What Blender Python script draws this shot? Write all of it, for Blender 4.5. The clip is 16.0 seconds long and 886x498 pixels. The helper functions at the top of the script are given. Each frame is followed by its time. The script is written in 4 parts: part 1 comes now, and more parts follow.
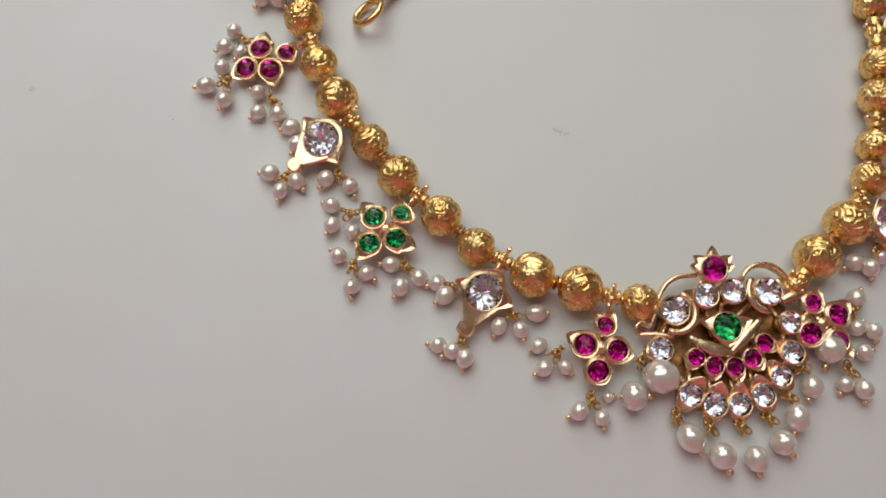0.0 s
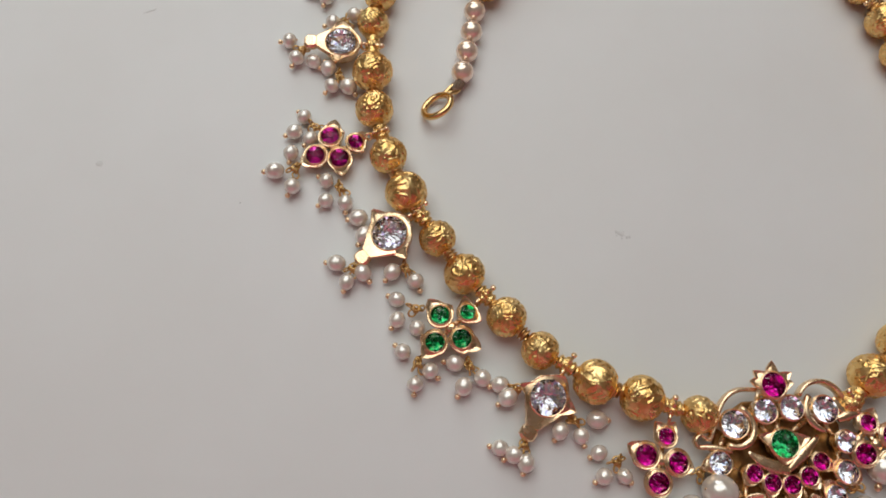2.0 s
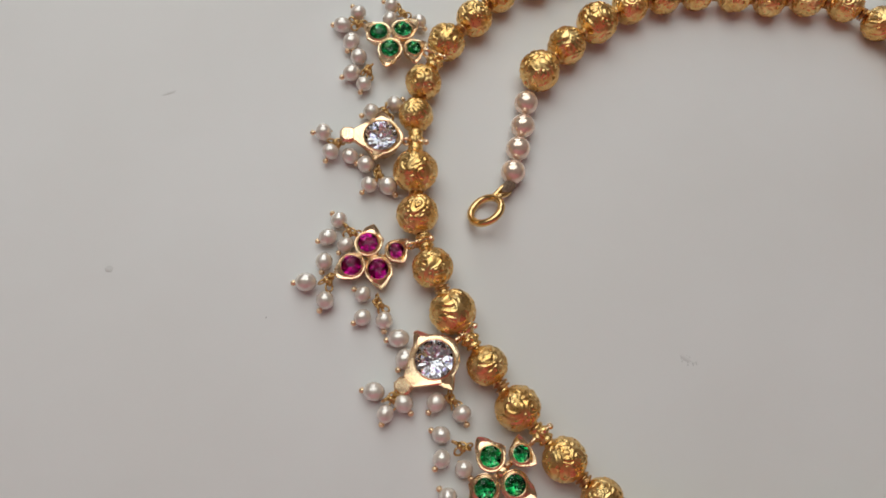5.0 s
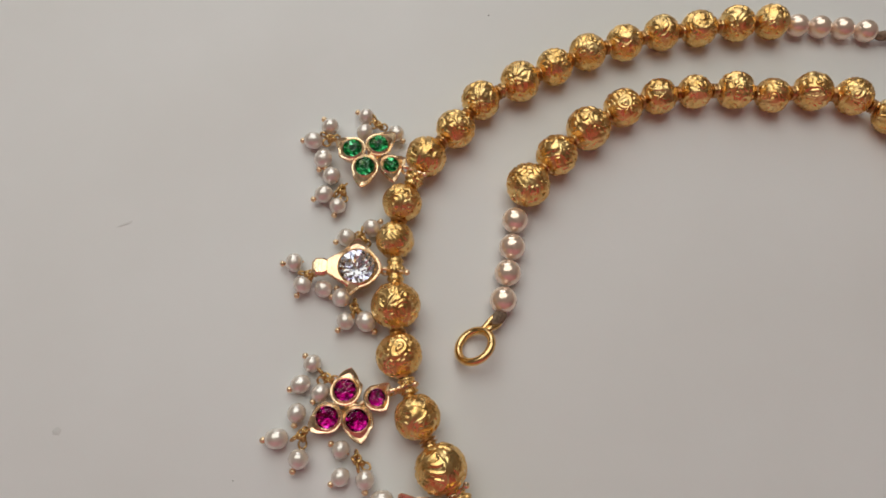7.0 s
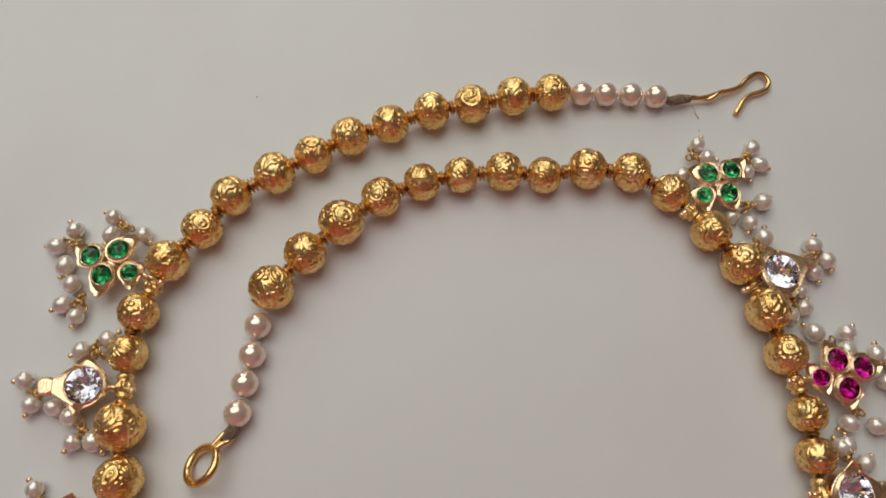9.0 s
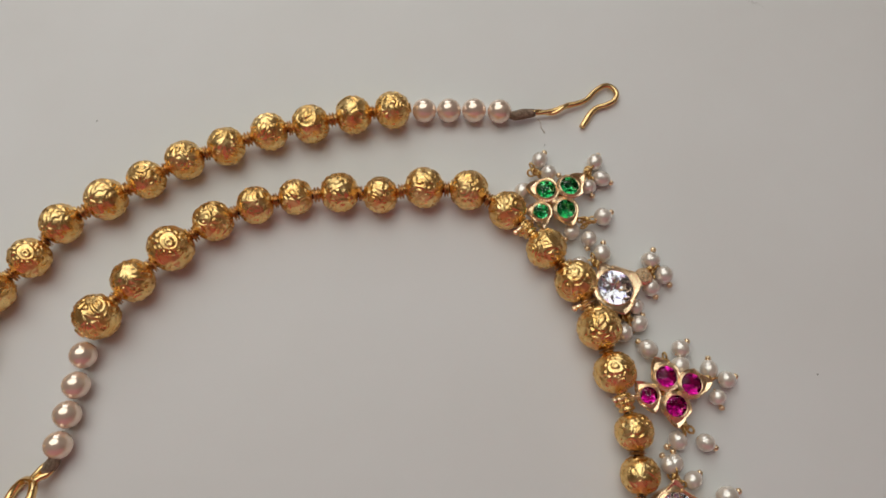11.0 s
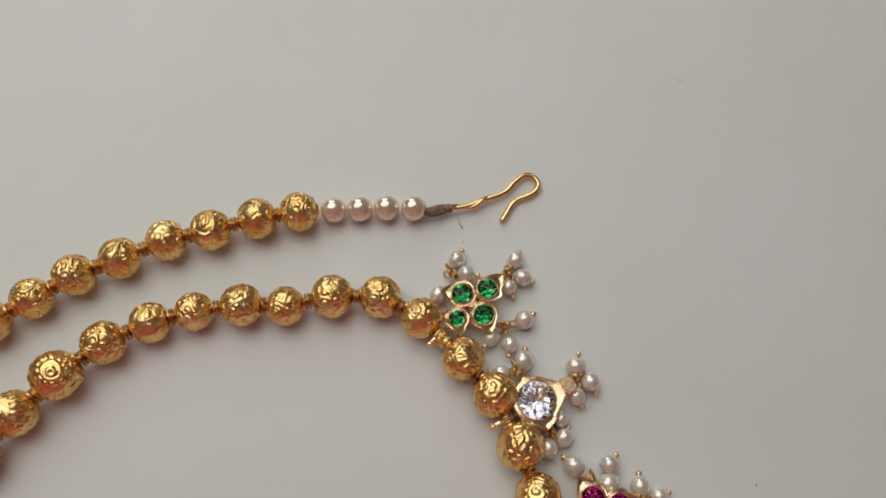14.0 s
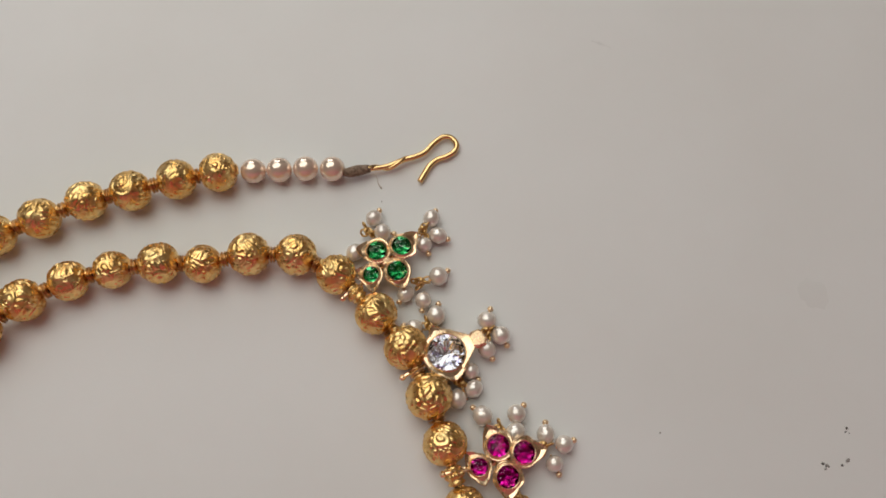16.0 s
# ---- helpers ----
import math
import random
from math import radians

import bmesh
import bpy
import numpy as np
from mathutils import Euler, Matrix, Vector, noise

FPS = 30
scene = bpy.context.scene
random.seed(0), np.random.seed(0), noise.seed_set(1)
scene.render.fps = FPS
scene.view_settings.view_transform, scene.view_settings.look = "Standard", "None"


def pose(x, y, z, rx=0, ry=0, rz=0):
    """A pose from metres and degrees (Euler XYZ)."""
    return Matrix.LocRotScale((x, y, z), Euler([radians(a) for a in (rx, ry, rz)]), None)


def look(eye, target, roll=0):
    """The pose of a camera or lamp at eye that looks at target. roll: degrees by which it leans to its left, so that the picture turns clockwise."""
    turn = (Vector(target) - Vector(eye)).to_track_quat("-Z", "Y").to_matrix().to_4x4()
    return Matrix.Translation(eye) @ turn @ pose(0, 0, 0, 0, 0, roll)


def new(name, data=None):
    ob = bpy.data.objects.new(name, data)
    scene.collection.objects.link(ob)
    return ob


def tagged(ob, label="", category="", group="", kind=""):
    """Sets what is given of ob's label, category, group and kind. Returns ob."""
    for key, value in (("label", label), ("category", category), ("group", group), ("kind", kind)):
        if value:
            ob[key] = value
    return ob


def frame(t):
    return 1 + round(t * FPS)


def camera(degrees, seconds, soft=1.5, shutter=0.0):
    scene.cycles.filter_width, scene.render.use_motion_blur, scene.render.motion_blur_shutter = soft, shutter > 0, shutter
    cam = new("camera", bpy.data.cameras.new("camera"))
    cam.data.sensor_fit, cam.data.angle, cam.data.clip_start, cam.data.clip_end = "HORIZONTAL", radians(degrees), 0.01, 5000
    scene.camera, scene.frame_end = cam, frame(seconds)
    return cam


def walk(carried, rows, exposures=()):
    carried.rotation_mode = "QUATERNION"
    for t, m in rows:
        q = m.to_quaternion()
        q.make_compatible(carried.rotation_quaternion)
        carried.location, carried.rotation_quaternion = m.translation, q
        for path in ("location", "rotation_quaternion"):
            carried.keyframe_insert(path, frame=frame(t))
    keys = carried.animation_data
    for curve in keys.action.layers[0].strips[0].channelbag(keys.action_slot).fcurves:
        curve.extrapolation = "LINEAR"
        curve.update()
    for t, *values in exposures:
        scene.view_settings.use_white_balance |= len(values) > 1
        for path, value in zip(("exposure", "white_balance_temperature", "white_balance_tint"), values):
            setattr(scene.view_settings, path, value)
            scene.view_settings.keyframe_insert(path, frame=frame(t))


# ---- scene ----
cam = camera(64, 16.0, soft=1.7)
# seconds, place in metres, turn in degrees
PATH = [
    (0, -0.00000, -0.00000, 0.14310, 15.789, -0.517, 0.000),
    (0.5, -0.00365, 0.00401, 0.14414, 16.140, -0.635, 0.593),
    (1, -0.00770, 0.00735, 0.15029, 16.742, -1.433, 1.086),
    (1.5, -0.01445, 0.01101, 0.15151, 17.303, -2.411, 1.870),
    (2, -0.01806, 0.01523, 0.14886, 17.259, -2.757, 2.396),
    (2.5, -0.02201, 0.02268, 0.14421, 16.874, -2.970, 2.735),
    (3, -0.02570, 0.03180, 0.14497, 16.357, -3.831, 3.031),
    (3.5, -0.02758, 0.03365, 0.14807, 16.777, -3.708, 3.188),
    (4, -0.03057, 0.03758, 0.14750, 16.498, -4.329, 3.535),
    (4.2, -0.03028, 0.03818, 0.14678, 16.604, -4.135, 3.856),
    (6.3, -0.03362, 0.05640, 0.13072, 19.852, -4.019, 2.180),
    (6.5, -0.03300, 0.06001, 0.13226, 19.915, -4.095, 2.048),
    (7, -0.02932, 0.06570, 0.13432, 20.270, -3.658, 1.579),
    (7.5, -0.02147, 0.07420, 0.13529, 19.090, -4.051, 1.100),
    (8, -0.01539, 0.07887, 0.14026, 18.731, -2.969, 1.477),
    (8.5, 0.01102, 0.08735, 0.14133, 18.634, -1.606, 0.973),
    (9, 0.02542, 0.09260, 0.14038, 18.187, -1.386, 0.342),
    (9.2, 0.03087, 0.09252, 0.13968, 18.048, -1.376, 0.353),
    (11.3, 0.06024, 0.10181, 0.14186, 17.446, -0.992, -1.325),
    (11.5, 0.06095, 0.10609, 0.14118, 16.886, -1.450, -1.709),
    (12, 0.07098, 0.11037, 0.14233, 17.767, -1.303, -2.412),
    (12.5, 0.07581, 0.11064, 0.13937, 18.476, -1.132, -2.719),
    (13, 0.07401, 0.11429, 0.14073, 18.452, -1.900, -2.682),
    (13.5, 0.07155, 0.11718, 0.13786, 18.964, -1.757, -2.862),
    (14, 0.07502, 0.11700, 0.13858, 19.525, -1.454, -3.121),
    (14.5, 0.07783, 0.11548, 0.13950, 18.769, -2.205, -3.420),
    (15, 0.08130, 0.11250, 0.14244, 19.243, -1.765, -3.529),
    (15.5, 0.08303, 0.11188, 0.14298, 18.685, -2.370, -3.771),
    (16, 0.09029, 0.10943, 0.13990, 18.547, -1.852, -3.702),
]
# seconds, stops, kelvin, tint
EXPOSURES = [(0, 0.2, 6340, 9), (2.5, 0.15, 6350, 10), (4.2, 0.12, 6350, 10), (6.3, 0.0, 6600, 11), (8, -0.03, 6690, 12), (9.2, -0.03, 6600, 11), (12.5, -0.06, 6620, 11), (14.5, -0.03, 6540, 10), (16, 0.03, 6700, 12)]
walk(cam, [(t, pose(*p)) for t, *p in PATH], EXPOSURES)

# ---- light: a wide unseen lamp above the table, and an added northern fill ----
world = bpy.data.worlds.new("world")
scene.world = world
world.use_nodes = True
world.node_tree.nodes["Background"].inputs[0].default_value = (0.75, 0.8, 0.85, 1)
world.node_tree.nodes["Background"].inputs[1].default_value = 0.05

# unseen; hung low so its falloff stands in for shade towards the south
lamp = bpy.data.lights.new("overhead_lamp", "AREA")
lamp.shape, lamp.size, lamp.size_y, lamp.energy = "ELLIPSE", 1.1, 0.85, 4.3
lamp.color = (0.935, 0.99, 0.945)
new("overhead_lamp", lamp).matrix_world = pose(-0.21, 0.52, 0.74)

# no window stands here: fill added to light the pink panel opposite
fill_light = bpy.data.lights.new("north_fill", "AREA")
fill_light.shape, fill_light.size, fill_light.size_y, fill_light.energy = "RECTANGLE", 1.2, 1.0, 8.5
fill_light.color = (0.93, 0.98, 1.0)
new("north_fill", fill_light).matrix_world = look((-0.3, 1.98, 0.85), (-0.1, -0.5, 0.3))

# ---- materials ----
MM = 0.001


def material(name, colour, rough=0.4, metal=0.0, **extra):
    m = bpy.data.materials.new(name)
    m.use_nodes = True
    b = m.node_tree.nodes["Principled BSDF"]
    b.inputs["Base Color"].default_value = (*colour, 1)
    b.inputs["Roughness"].default_value = rough
    b.inputs["Metallic"].default_value = metal
    for key, value in extra.items():
        b.inputs[key.replace("_", " ")].default_value = value
    return m


def noise_node(m, scale, detail=4.0, rough=0.55):
    t, n = m.node_tree, m.node_tree.nodes
    co = n.new("ShaderNodeTexCoord")
    tex = n.new("ShaderNodeTexNoise")
    tex.inputs["Scale"].default_value = scale
    tex.inputs["Detail"].default_value = detail
    tex.inputs["Roughness"].default_value = rough
    t.links.new(co.outputs["Object"], tex.inputs["Vector"])
    return tex


def vary_colour(m, a, b, scale, detail=4.0, low=0.35, high=0.65):
    tex = noise_node(m, scale, detail)
    ramp = m.node_tree.nodes.new("ShaderNodeValToRGB")
    ramp.color_ramp.elements[0].position, ramp.color_ramp.elements[1].position = low, high
    ramp.color_ramp.elements[0].color, ramp.color_ramp.elements[1].color = (*a, 1), (*b, 1)
    m.node_tree.links.new(tex.outputs["Fac"], ramp.inputs["Fac"])
    m.node_tree.links.new(ramp.outputs["Color"], m.node_tree.nodes["Principled BSDF"].inputs["Base Color"])
    return ramp


def vary_rough(m, low, high, scale):
    tex = noise_node(m, scale, 3.0)
    r = m.node_tree.nodes.new("ShaderNodeMapRange")
    r.inputs["From Min"].default_value, r.inputs["From Max"].default_value = 0.3, 0.7
    r.inputs["To Min"].default_value, r.inputs["To Max"].default_value = low, high
    m.node_tree.links.new(tex.outputs["Fac"], r.inputs["Value"])
    m.node_tree.links.new(r.outputs["Result"], m.node_tree.nodes["Principled BSDF"].inputs["Roughness"])


def bump(m, scale, height, strength=0.6, detail=3.0):
    tex = noise_node(m, scale, detail)
    b = m.node_tree.nodes.new("ShaderNodeBump")
    b.inputs["Strength"].default_value, b.inputs["Distance"].default_value = strength, height
    m.node_tree.links.new(tex.outputs["Fac"], b.inputs["Height"])
    m.node_tree.links.new(b.outputs["Normal"], m.node_tree.nodes["Principled BSDF"].inputs["Normal"])


BOARD = material("white_laminate", (0.8, 0.79, 0.77), 0.5)
vary_colour(BOARD, (0.785, 0.772, 0.752), (0.81, 0.803, 0.79), 22, 6)
vary_rough(BOARD, 0.42, 0.55, 40)
bump(BOARD, 1800, 0.00003, 0.25)
GOLD = material("embossed_gold", (0.86, 0.52, 0.13), 0.22, 1.0)
vary_colour(GOLD, (0.84, 0.5, 0.165), (0.955, 0.68, 0.3), 1.6, 4)
vary_rough(GOLD, 0.21, 0.34, 2.5)
bump(GOLD, 9, 0.0001, 0.45)
POLISHED = material("polished_gold", (0.95, 0.62, 0.3), 0.12, 1.0)
vary_colour(POLISHED, (0.94, 0.64, 0.37), (0.99, 0.76, 0.5), 300, 3)
vary_rough(POLISHED, 0.16, 0.34, 500)
bump(POLISHED, 700, 0.00012, 0.35)
SPACER_GOLD = material("spacer_gold", (0.6, 0.34, 0.14), 0.3, 1.0)
vary_colour(SPACER_GOLD, (0.42, 0.22, 0.09), (0.75, 0.45, 0.2), 1.5, 3)
WIRE = material("gold_wire", (0.88, 0.6, 0.27), 0.15, 1.0)
vary_rough(WIRE, 0.1, 0.26, 600)
bump(WIRE, 900, 0.0001, 0.3)
DARK_GOLD = material("jump_ring_gold", (0.42, 0.22, 0.06), 0.35, 1.0)
vary_colour(DARK_GOLD, (0.5, 0.29, 0.09), (0.85, 0.57, 0.26), 600, 3)
# dark brown that stands in for the shade behind the openwork
GAP_SHADE = material("gap_shade_gold", (0.3, 0.16, 0.06), 0.4, 1.0)
vary_colour(GAP_SHADE, (0.2, 0.1, 0.035), (0.42, 0.24, 0.1), 500, 3)
PEARL = material("seed_pearl", (0.9, 0.85, 0.8), 0.11, 0.25, IOR=1.9, Coat_Weight=1.0, Coat_IOR=2.4, Coat_Roughness=0.07)
vary_colour(PEARL, (0.8, 0.69, 0.58), (0.91, 0.825, 0.74), 1.3, 3)
bump(PEARL, 1.8, 0.0003, 0.6)
FAUX = material("faux_pearl", (0.95, 0.75, 0.6), 0.1, 0.55, Coat_Weight=1.0, Coat_Roughness=0.08, Coat_IOR=1.7)
THREAD = material("grey_thread", (0.3, 0.25, 0.21), 0.9)
vary_colour(THREAD, (0.13, 0.085, 0.055), (0.33, 0.23, 0.16), 1500, 4)
CORD = material("dark_cord", (0.06, 0.03, 0.015), 0.8)
SMUDGE = material("grey_smudge", (0.6, 0.59, 0.57), 0.6)
PALE = material("pale_smudge", (0.71, 0.7, 0.68), 0.6)
WIPED = material("wiped_mark", (0.765, 0.755, 0.735), 0.5)
SPECK = material("dark_speck", (0.11, 0.1, 0.09), 0.7)
GREY = material("grey_speck", (0.3, 0.28, 0.26), 0.7)
FIBRE = material("pale_fibre", (0.62, 0.55, 0.48), 0.7)
CLEAR = material("clear_crown", (1, 1, 1), 0.02, 0.0, Transmission_Weight=1.0, IOR=1.28)
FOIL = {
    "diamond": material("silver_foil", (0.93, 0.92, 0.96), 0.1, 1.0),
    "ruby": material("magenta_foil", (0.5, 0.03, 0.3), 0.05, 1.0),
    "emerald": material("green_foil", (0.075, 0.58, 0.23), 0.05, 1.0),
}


def painted_sparkle(m, shades):
    """Sparkle painted into the foil colour: uneven tones from facet to facet, with a few pale glints."""
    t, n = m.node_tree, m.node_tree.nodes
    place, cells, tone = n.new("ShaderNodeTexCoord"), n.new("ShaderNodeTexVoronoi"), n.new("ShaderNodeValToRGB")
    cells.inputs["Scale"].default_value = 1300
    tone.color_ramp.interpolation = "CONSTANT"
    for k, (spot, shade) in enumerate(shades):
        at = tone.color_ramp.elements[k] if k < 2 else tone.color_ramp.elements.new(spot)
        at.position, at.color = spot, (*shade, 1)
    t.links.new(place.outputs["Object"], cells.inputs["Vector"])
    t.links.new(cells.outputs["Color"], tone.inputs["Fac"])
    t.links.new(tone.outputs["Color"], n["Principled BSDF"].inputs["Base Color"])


# reflected pinks, violets and pale glints are put into the foil as cell colours
painted_sparkle(FOIL["diamond"], [(0.0, (0.95, 0.94, 0.97)), (0.45, (0.78, 0.82, 0.93)), (0.6, (0.95, 0.95, 0.97)), (0.78, (0.93, 0.6, 0.82)), (0.86, (0.7, 0.66, 0.95)), (0.92, (0.9, 0.9, 0.95))])
painted_sparkle(FOIL["emerald"], [(0.0, (0.08, 0.55, 0.24)), (0.4, (0.015, 0.23, 0.09)), (0.5, (0.2, 0.72, 0.42)), (0.66, (0.03, 0.36, 0.15)), (0.8, (0.52, 0.9, 0.68))])
painted_sparkle(FOIL["ruby"], [(0.0, (0.56, 0.026, 0.33)), (0.42, (0.32, 0.01, 0.16)), (0.54, (0.72, 0.06, 0.5)), (0.7, (0.42, 0.016, 0.23)), (0.86, (0.9, 0.3, 0.7))])
WALL = material("tan_wall", (0.5, 0.44, 0.37), 0.8)
vary_colour(WALL, (0.52, 0.44, 0.37), (0.58, 0.49, 0.42), 3)
PINK = material("pink_panel", (0.62, 0.25, 0.2), 0.8)
vary_colour(PINK, (0.9, 0.26, 0.36), (0.93, 0.31, 0.4), 3)
CEIL = material("ceiling_paint", (0.78, 0.75, 0.71), 0.9)
FLOOR = material("floor_stone", (0.3, 0.26, 0.22), 0.6)
vary_colour(FLOOR, (0.34, 0.28, 0.24), (0.44, 0.37, 0.32), 6)

# ---- mesh helpers ----


def mesh_of(name, verts, faces, mats, smooth=True, slots=None):
    me = bpy.data.meshes.new(name)
    me.from_pydata([tuple(v) for v in verts], [], faces)
    for m in mats if isinstance(mats, (list, tuple)) else [mats]:
        me.materials.append(m)
    if slots:
        me.polygons.foreach_set("material_index", slots)
    me.polygons.foreach_set("use_smooth", [smooth] * len(me.polygons))
    me.update()
    return me


def part(name, data, parent, label="", m=None):
    ob = new(name, data)
    ob.parent = parent
    if m is not None:
        ob.matrix_basis = m
    return tagged(ob, label)


def box(name, size, at, mat, label="", category="", kind="structure"):
    bm = bmesh.new()
    bmesh.ops.create_cube(bm, size=1, matrix=Matrix.Diagonal((*size, 1)))
    bmesh.ops.bevel(bm, geom=bm.edges[:], offset=min(size) * 0.08, segments=2, affect="EDGES")
    me = bpy.data.meshes.new(name)
    bm.to_mesh(me)
    bm.free()
    me.materials.append(mat)
    ob = new(name, me)
    ob.location = at
    return tagged(ob, label, category, kind=kind)


def lathe(profile, n=20):
    """Verts and faces of a profile of (along x, radius), turned round the x axis and closed at both ends."""
    verts, faces = [], []
    for x, r in profile:
        verts += [(x, r * math.cos(2 * math.pi * k / n), r * math.sin(2 * math.pi * k / n)) for k in range(n)]
    for i in range(len(profile) - 1):
        for k in range(n):
            a, b = i * n + k, i * n + (k + 1) % n
            faces.append((a, b, b + n, a + n))
    faces.append(tuple(range(n))[::-1])
    faces.append(tuple(range((len(profile) - 1) * n, len(profile) * n)))
    return verts, [f[::-1] for f in faces]


def tube(points, radius, n=8, closed=False, flat=1.0, steps=1):
    """Verts and faces of a tube along points; radius may be a list; flat squeezes it in z."""
    pts = [Vector(p) for p in points]
    rad = list(radius) if isinstance(radius, (list, tuple)) else [radius] * len(pts)
    if steps > 1:
        fine, fr, count = [], [], len(pts)
        for i in range(count if closed else count - 1):
            q = [pts[(i + k) % count] if closed else pts[min(max(i + k, 0), count - 1)] for k in (-1, 0, 1, 2)]
            for s in range(steps):
                t = s / steps
                fine.append(0.5 * (2 * q[1] + (q[2] - q[0]) * t + (2 * q[0] - 5 * q[1] + 4 * q[2] - q[3]) * t * t + (3 * q[1] - q[0] - 3 * q[2] + q[3]) * t ** 3))
                fr.append(rad[i] * (1 - t) + rad[(i + 1) % count] * t)
        if not closed:
            fine.append(pts[-1])
            fr.append(rad[-1])
        pts, rad = fine, fr
    verts, faces, m = [], [], len(pts)
    for i, p in enumerate(pts):
        a, b = (pts[i - 1], pts[(i + 1) % m]) if closed else (pts[max(i - 1, 0)], pts[min(i + 1, m - 1)])
        t = (b - a).normalized()
        side = t.cross(Vector((0, 0, 1)))
        side = side.normalized() if side.length > 1e-4 else Vector((1, 0, 0))
        up = side.cross(t)
        for k in range(n):
            w = 2 * math.pi * k / n
            off = side * math.cos(w) + up * math.sin(w) * flat
            verts.append(p + off * rad[i])
    for i in range(m if closed else m - 1):
        for k in range(n):
            a, b = i * n + k, i * n + (k + 1) % n
            c, d = (i + 1) % m * n + k, (i + 1) % m * n + (k + 1) % n
            faces.append((a, c, d, b))
    if not closed:
        faces.append(tuple(range(n)))
        faces.append(tuple(range((m - 1) * n, m * n))[::-1])
    return verts, faces


def ball(radius, n=14, m=9, at=(0, 0, 0), squash=(1, 1, 1)):
    verts, faces = [], []
    for i in range(m + 1):
        v = math.pi * (0.02 + 0.96 * i / m)
        for k in range(n):
            u = 2 * math.pi * k / n
            verts.append((at[0] + radius * squash[0] * math.cos(v), at[1] + radius * squash[1] * math.sin(v) * math.cos(u), at[2] + radius * squash[2] * math.sin(v) * math.sin(u)))
    for i in range(m):
        for k in range(n):
            a, b = i * n + k, i * n + (k + 1) % n
            faces.append((a, b, b + n, a + n)[::-1])
    faces.append(tuple(range(n)))
    faces.append(tuple(range(m * n, (m + 1) * n))[::-1])
    return verts, faces


def joined(*pieces):
    verts, faces = [], []
    for v, f in pieces:
        k = len(verts)
        verts += [tuple(p) for p in v]
        faces += [tuple(i + k for i in q) for q in f]
    return verts, faces


def scaled(piece, s=MM):
    return [(x * s, y * s, z * s) for x, y, z in piece[0]], piece[1]


# ---- setting ----
ground = box("ground", (1.3, 1.1, 0.025), (0.05, 0.1, -0.0125), BOARD, "smooth white laminate tabletop under the necklace", "table")
for x in (-0.55, 0.55):
    for y in (-0.45, 0.45):
        leg = box("table_leg", (0.05, 0.05, 0.724), (x, y, -0.3755), BOARD)
        leg.parent = ground
box("floor", (3.4, 2.6, 0.1), (-0.25, 0.75, -0.8), FLOOR, "plain brown stone floor", "floor")
box("wall_north", (3.4, 0.1, 2.3), (-0.25, 2.1, 0.4), WALL, "plain tan painted wall", "wall")
box("wall_south", (3.4, 0.1, 2.3), (-0.25, -0.56, 0.4), WALL, "plain tan painted wall", "wall")
# unseen pink panel, added to throw pink into the gold and the tabletop
box("pink_reflector", (2.2, 0.03, 1.5), (0.3, -0.488, 0.005), PINK, "unseen pink panel added for reflections in the gold", "wall")
box("wall_east", (0.1, 2.6, 2.3), (1.4, 0.75, 0.4), WALL, "plain tan painted wall", "wall")
box("wall_west", (0.1, 2.6, 2.3), (-1.9, 0.75, 0.4), WALL, "plain tan painted wall", "wall")
box("ceiling", (3.4, 2.8, 0.1), (-0.25, 0.75, 1.6), CEIL, "plain off-white ceiling", "ceiling")

# ---- necklace ----
necklace = tagged(new("necklace"), "unclasped gold bead necklace with gemstone pendants on white table", "necklace")
necklace.empty_display_size = 0.01


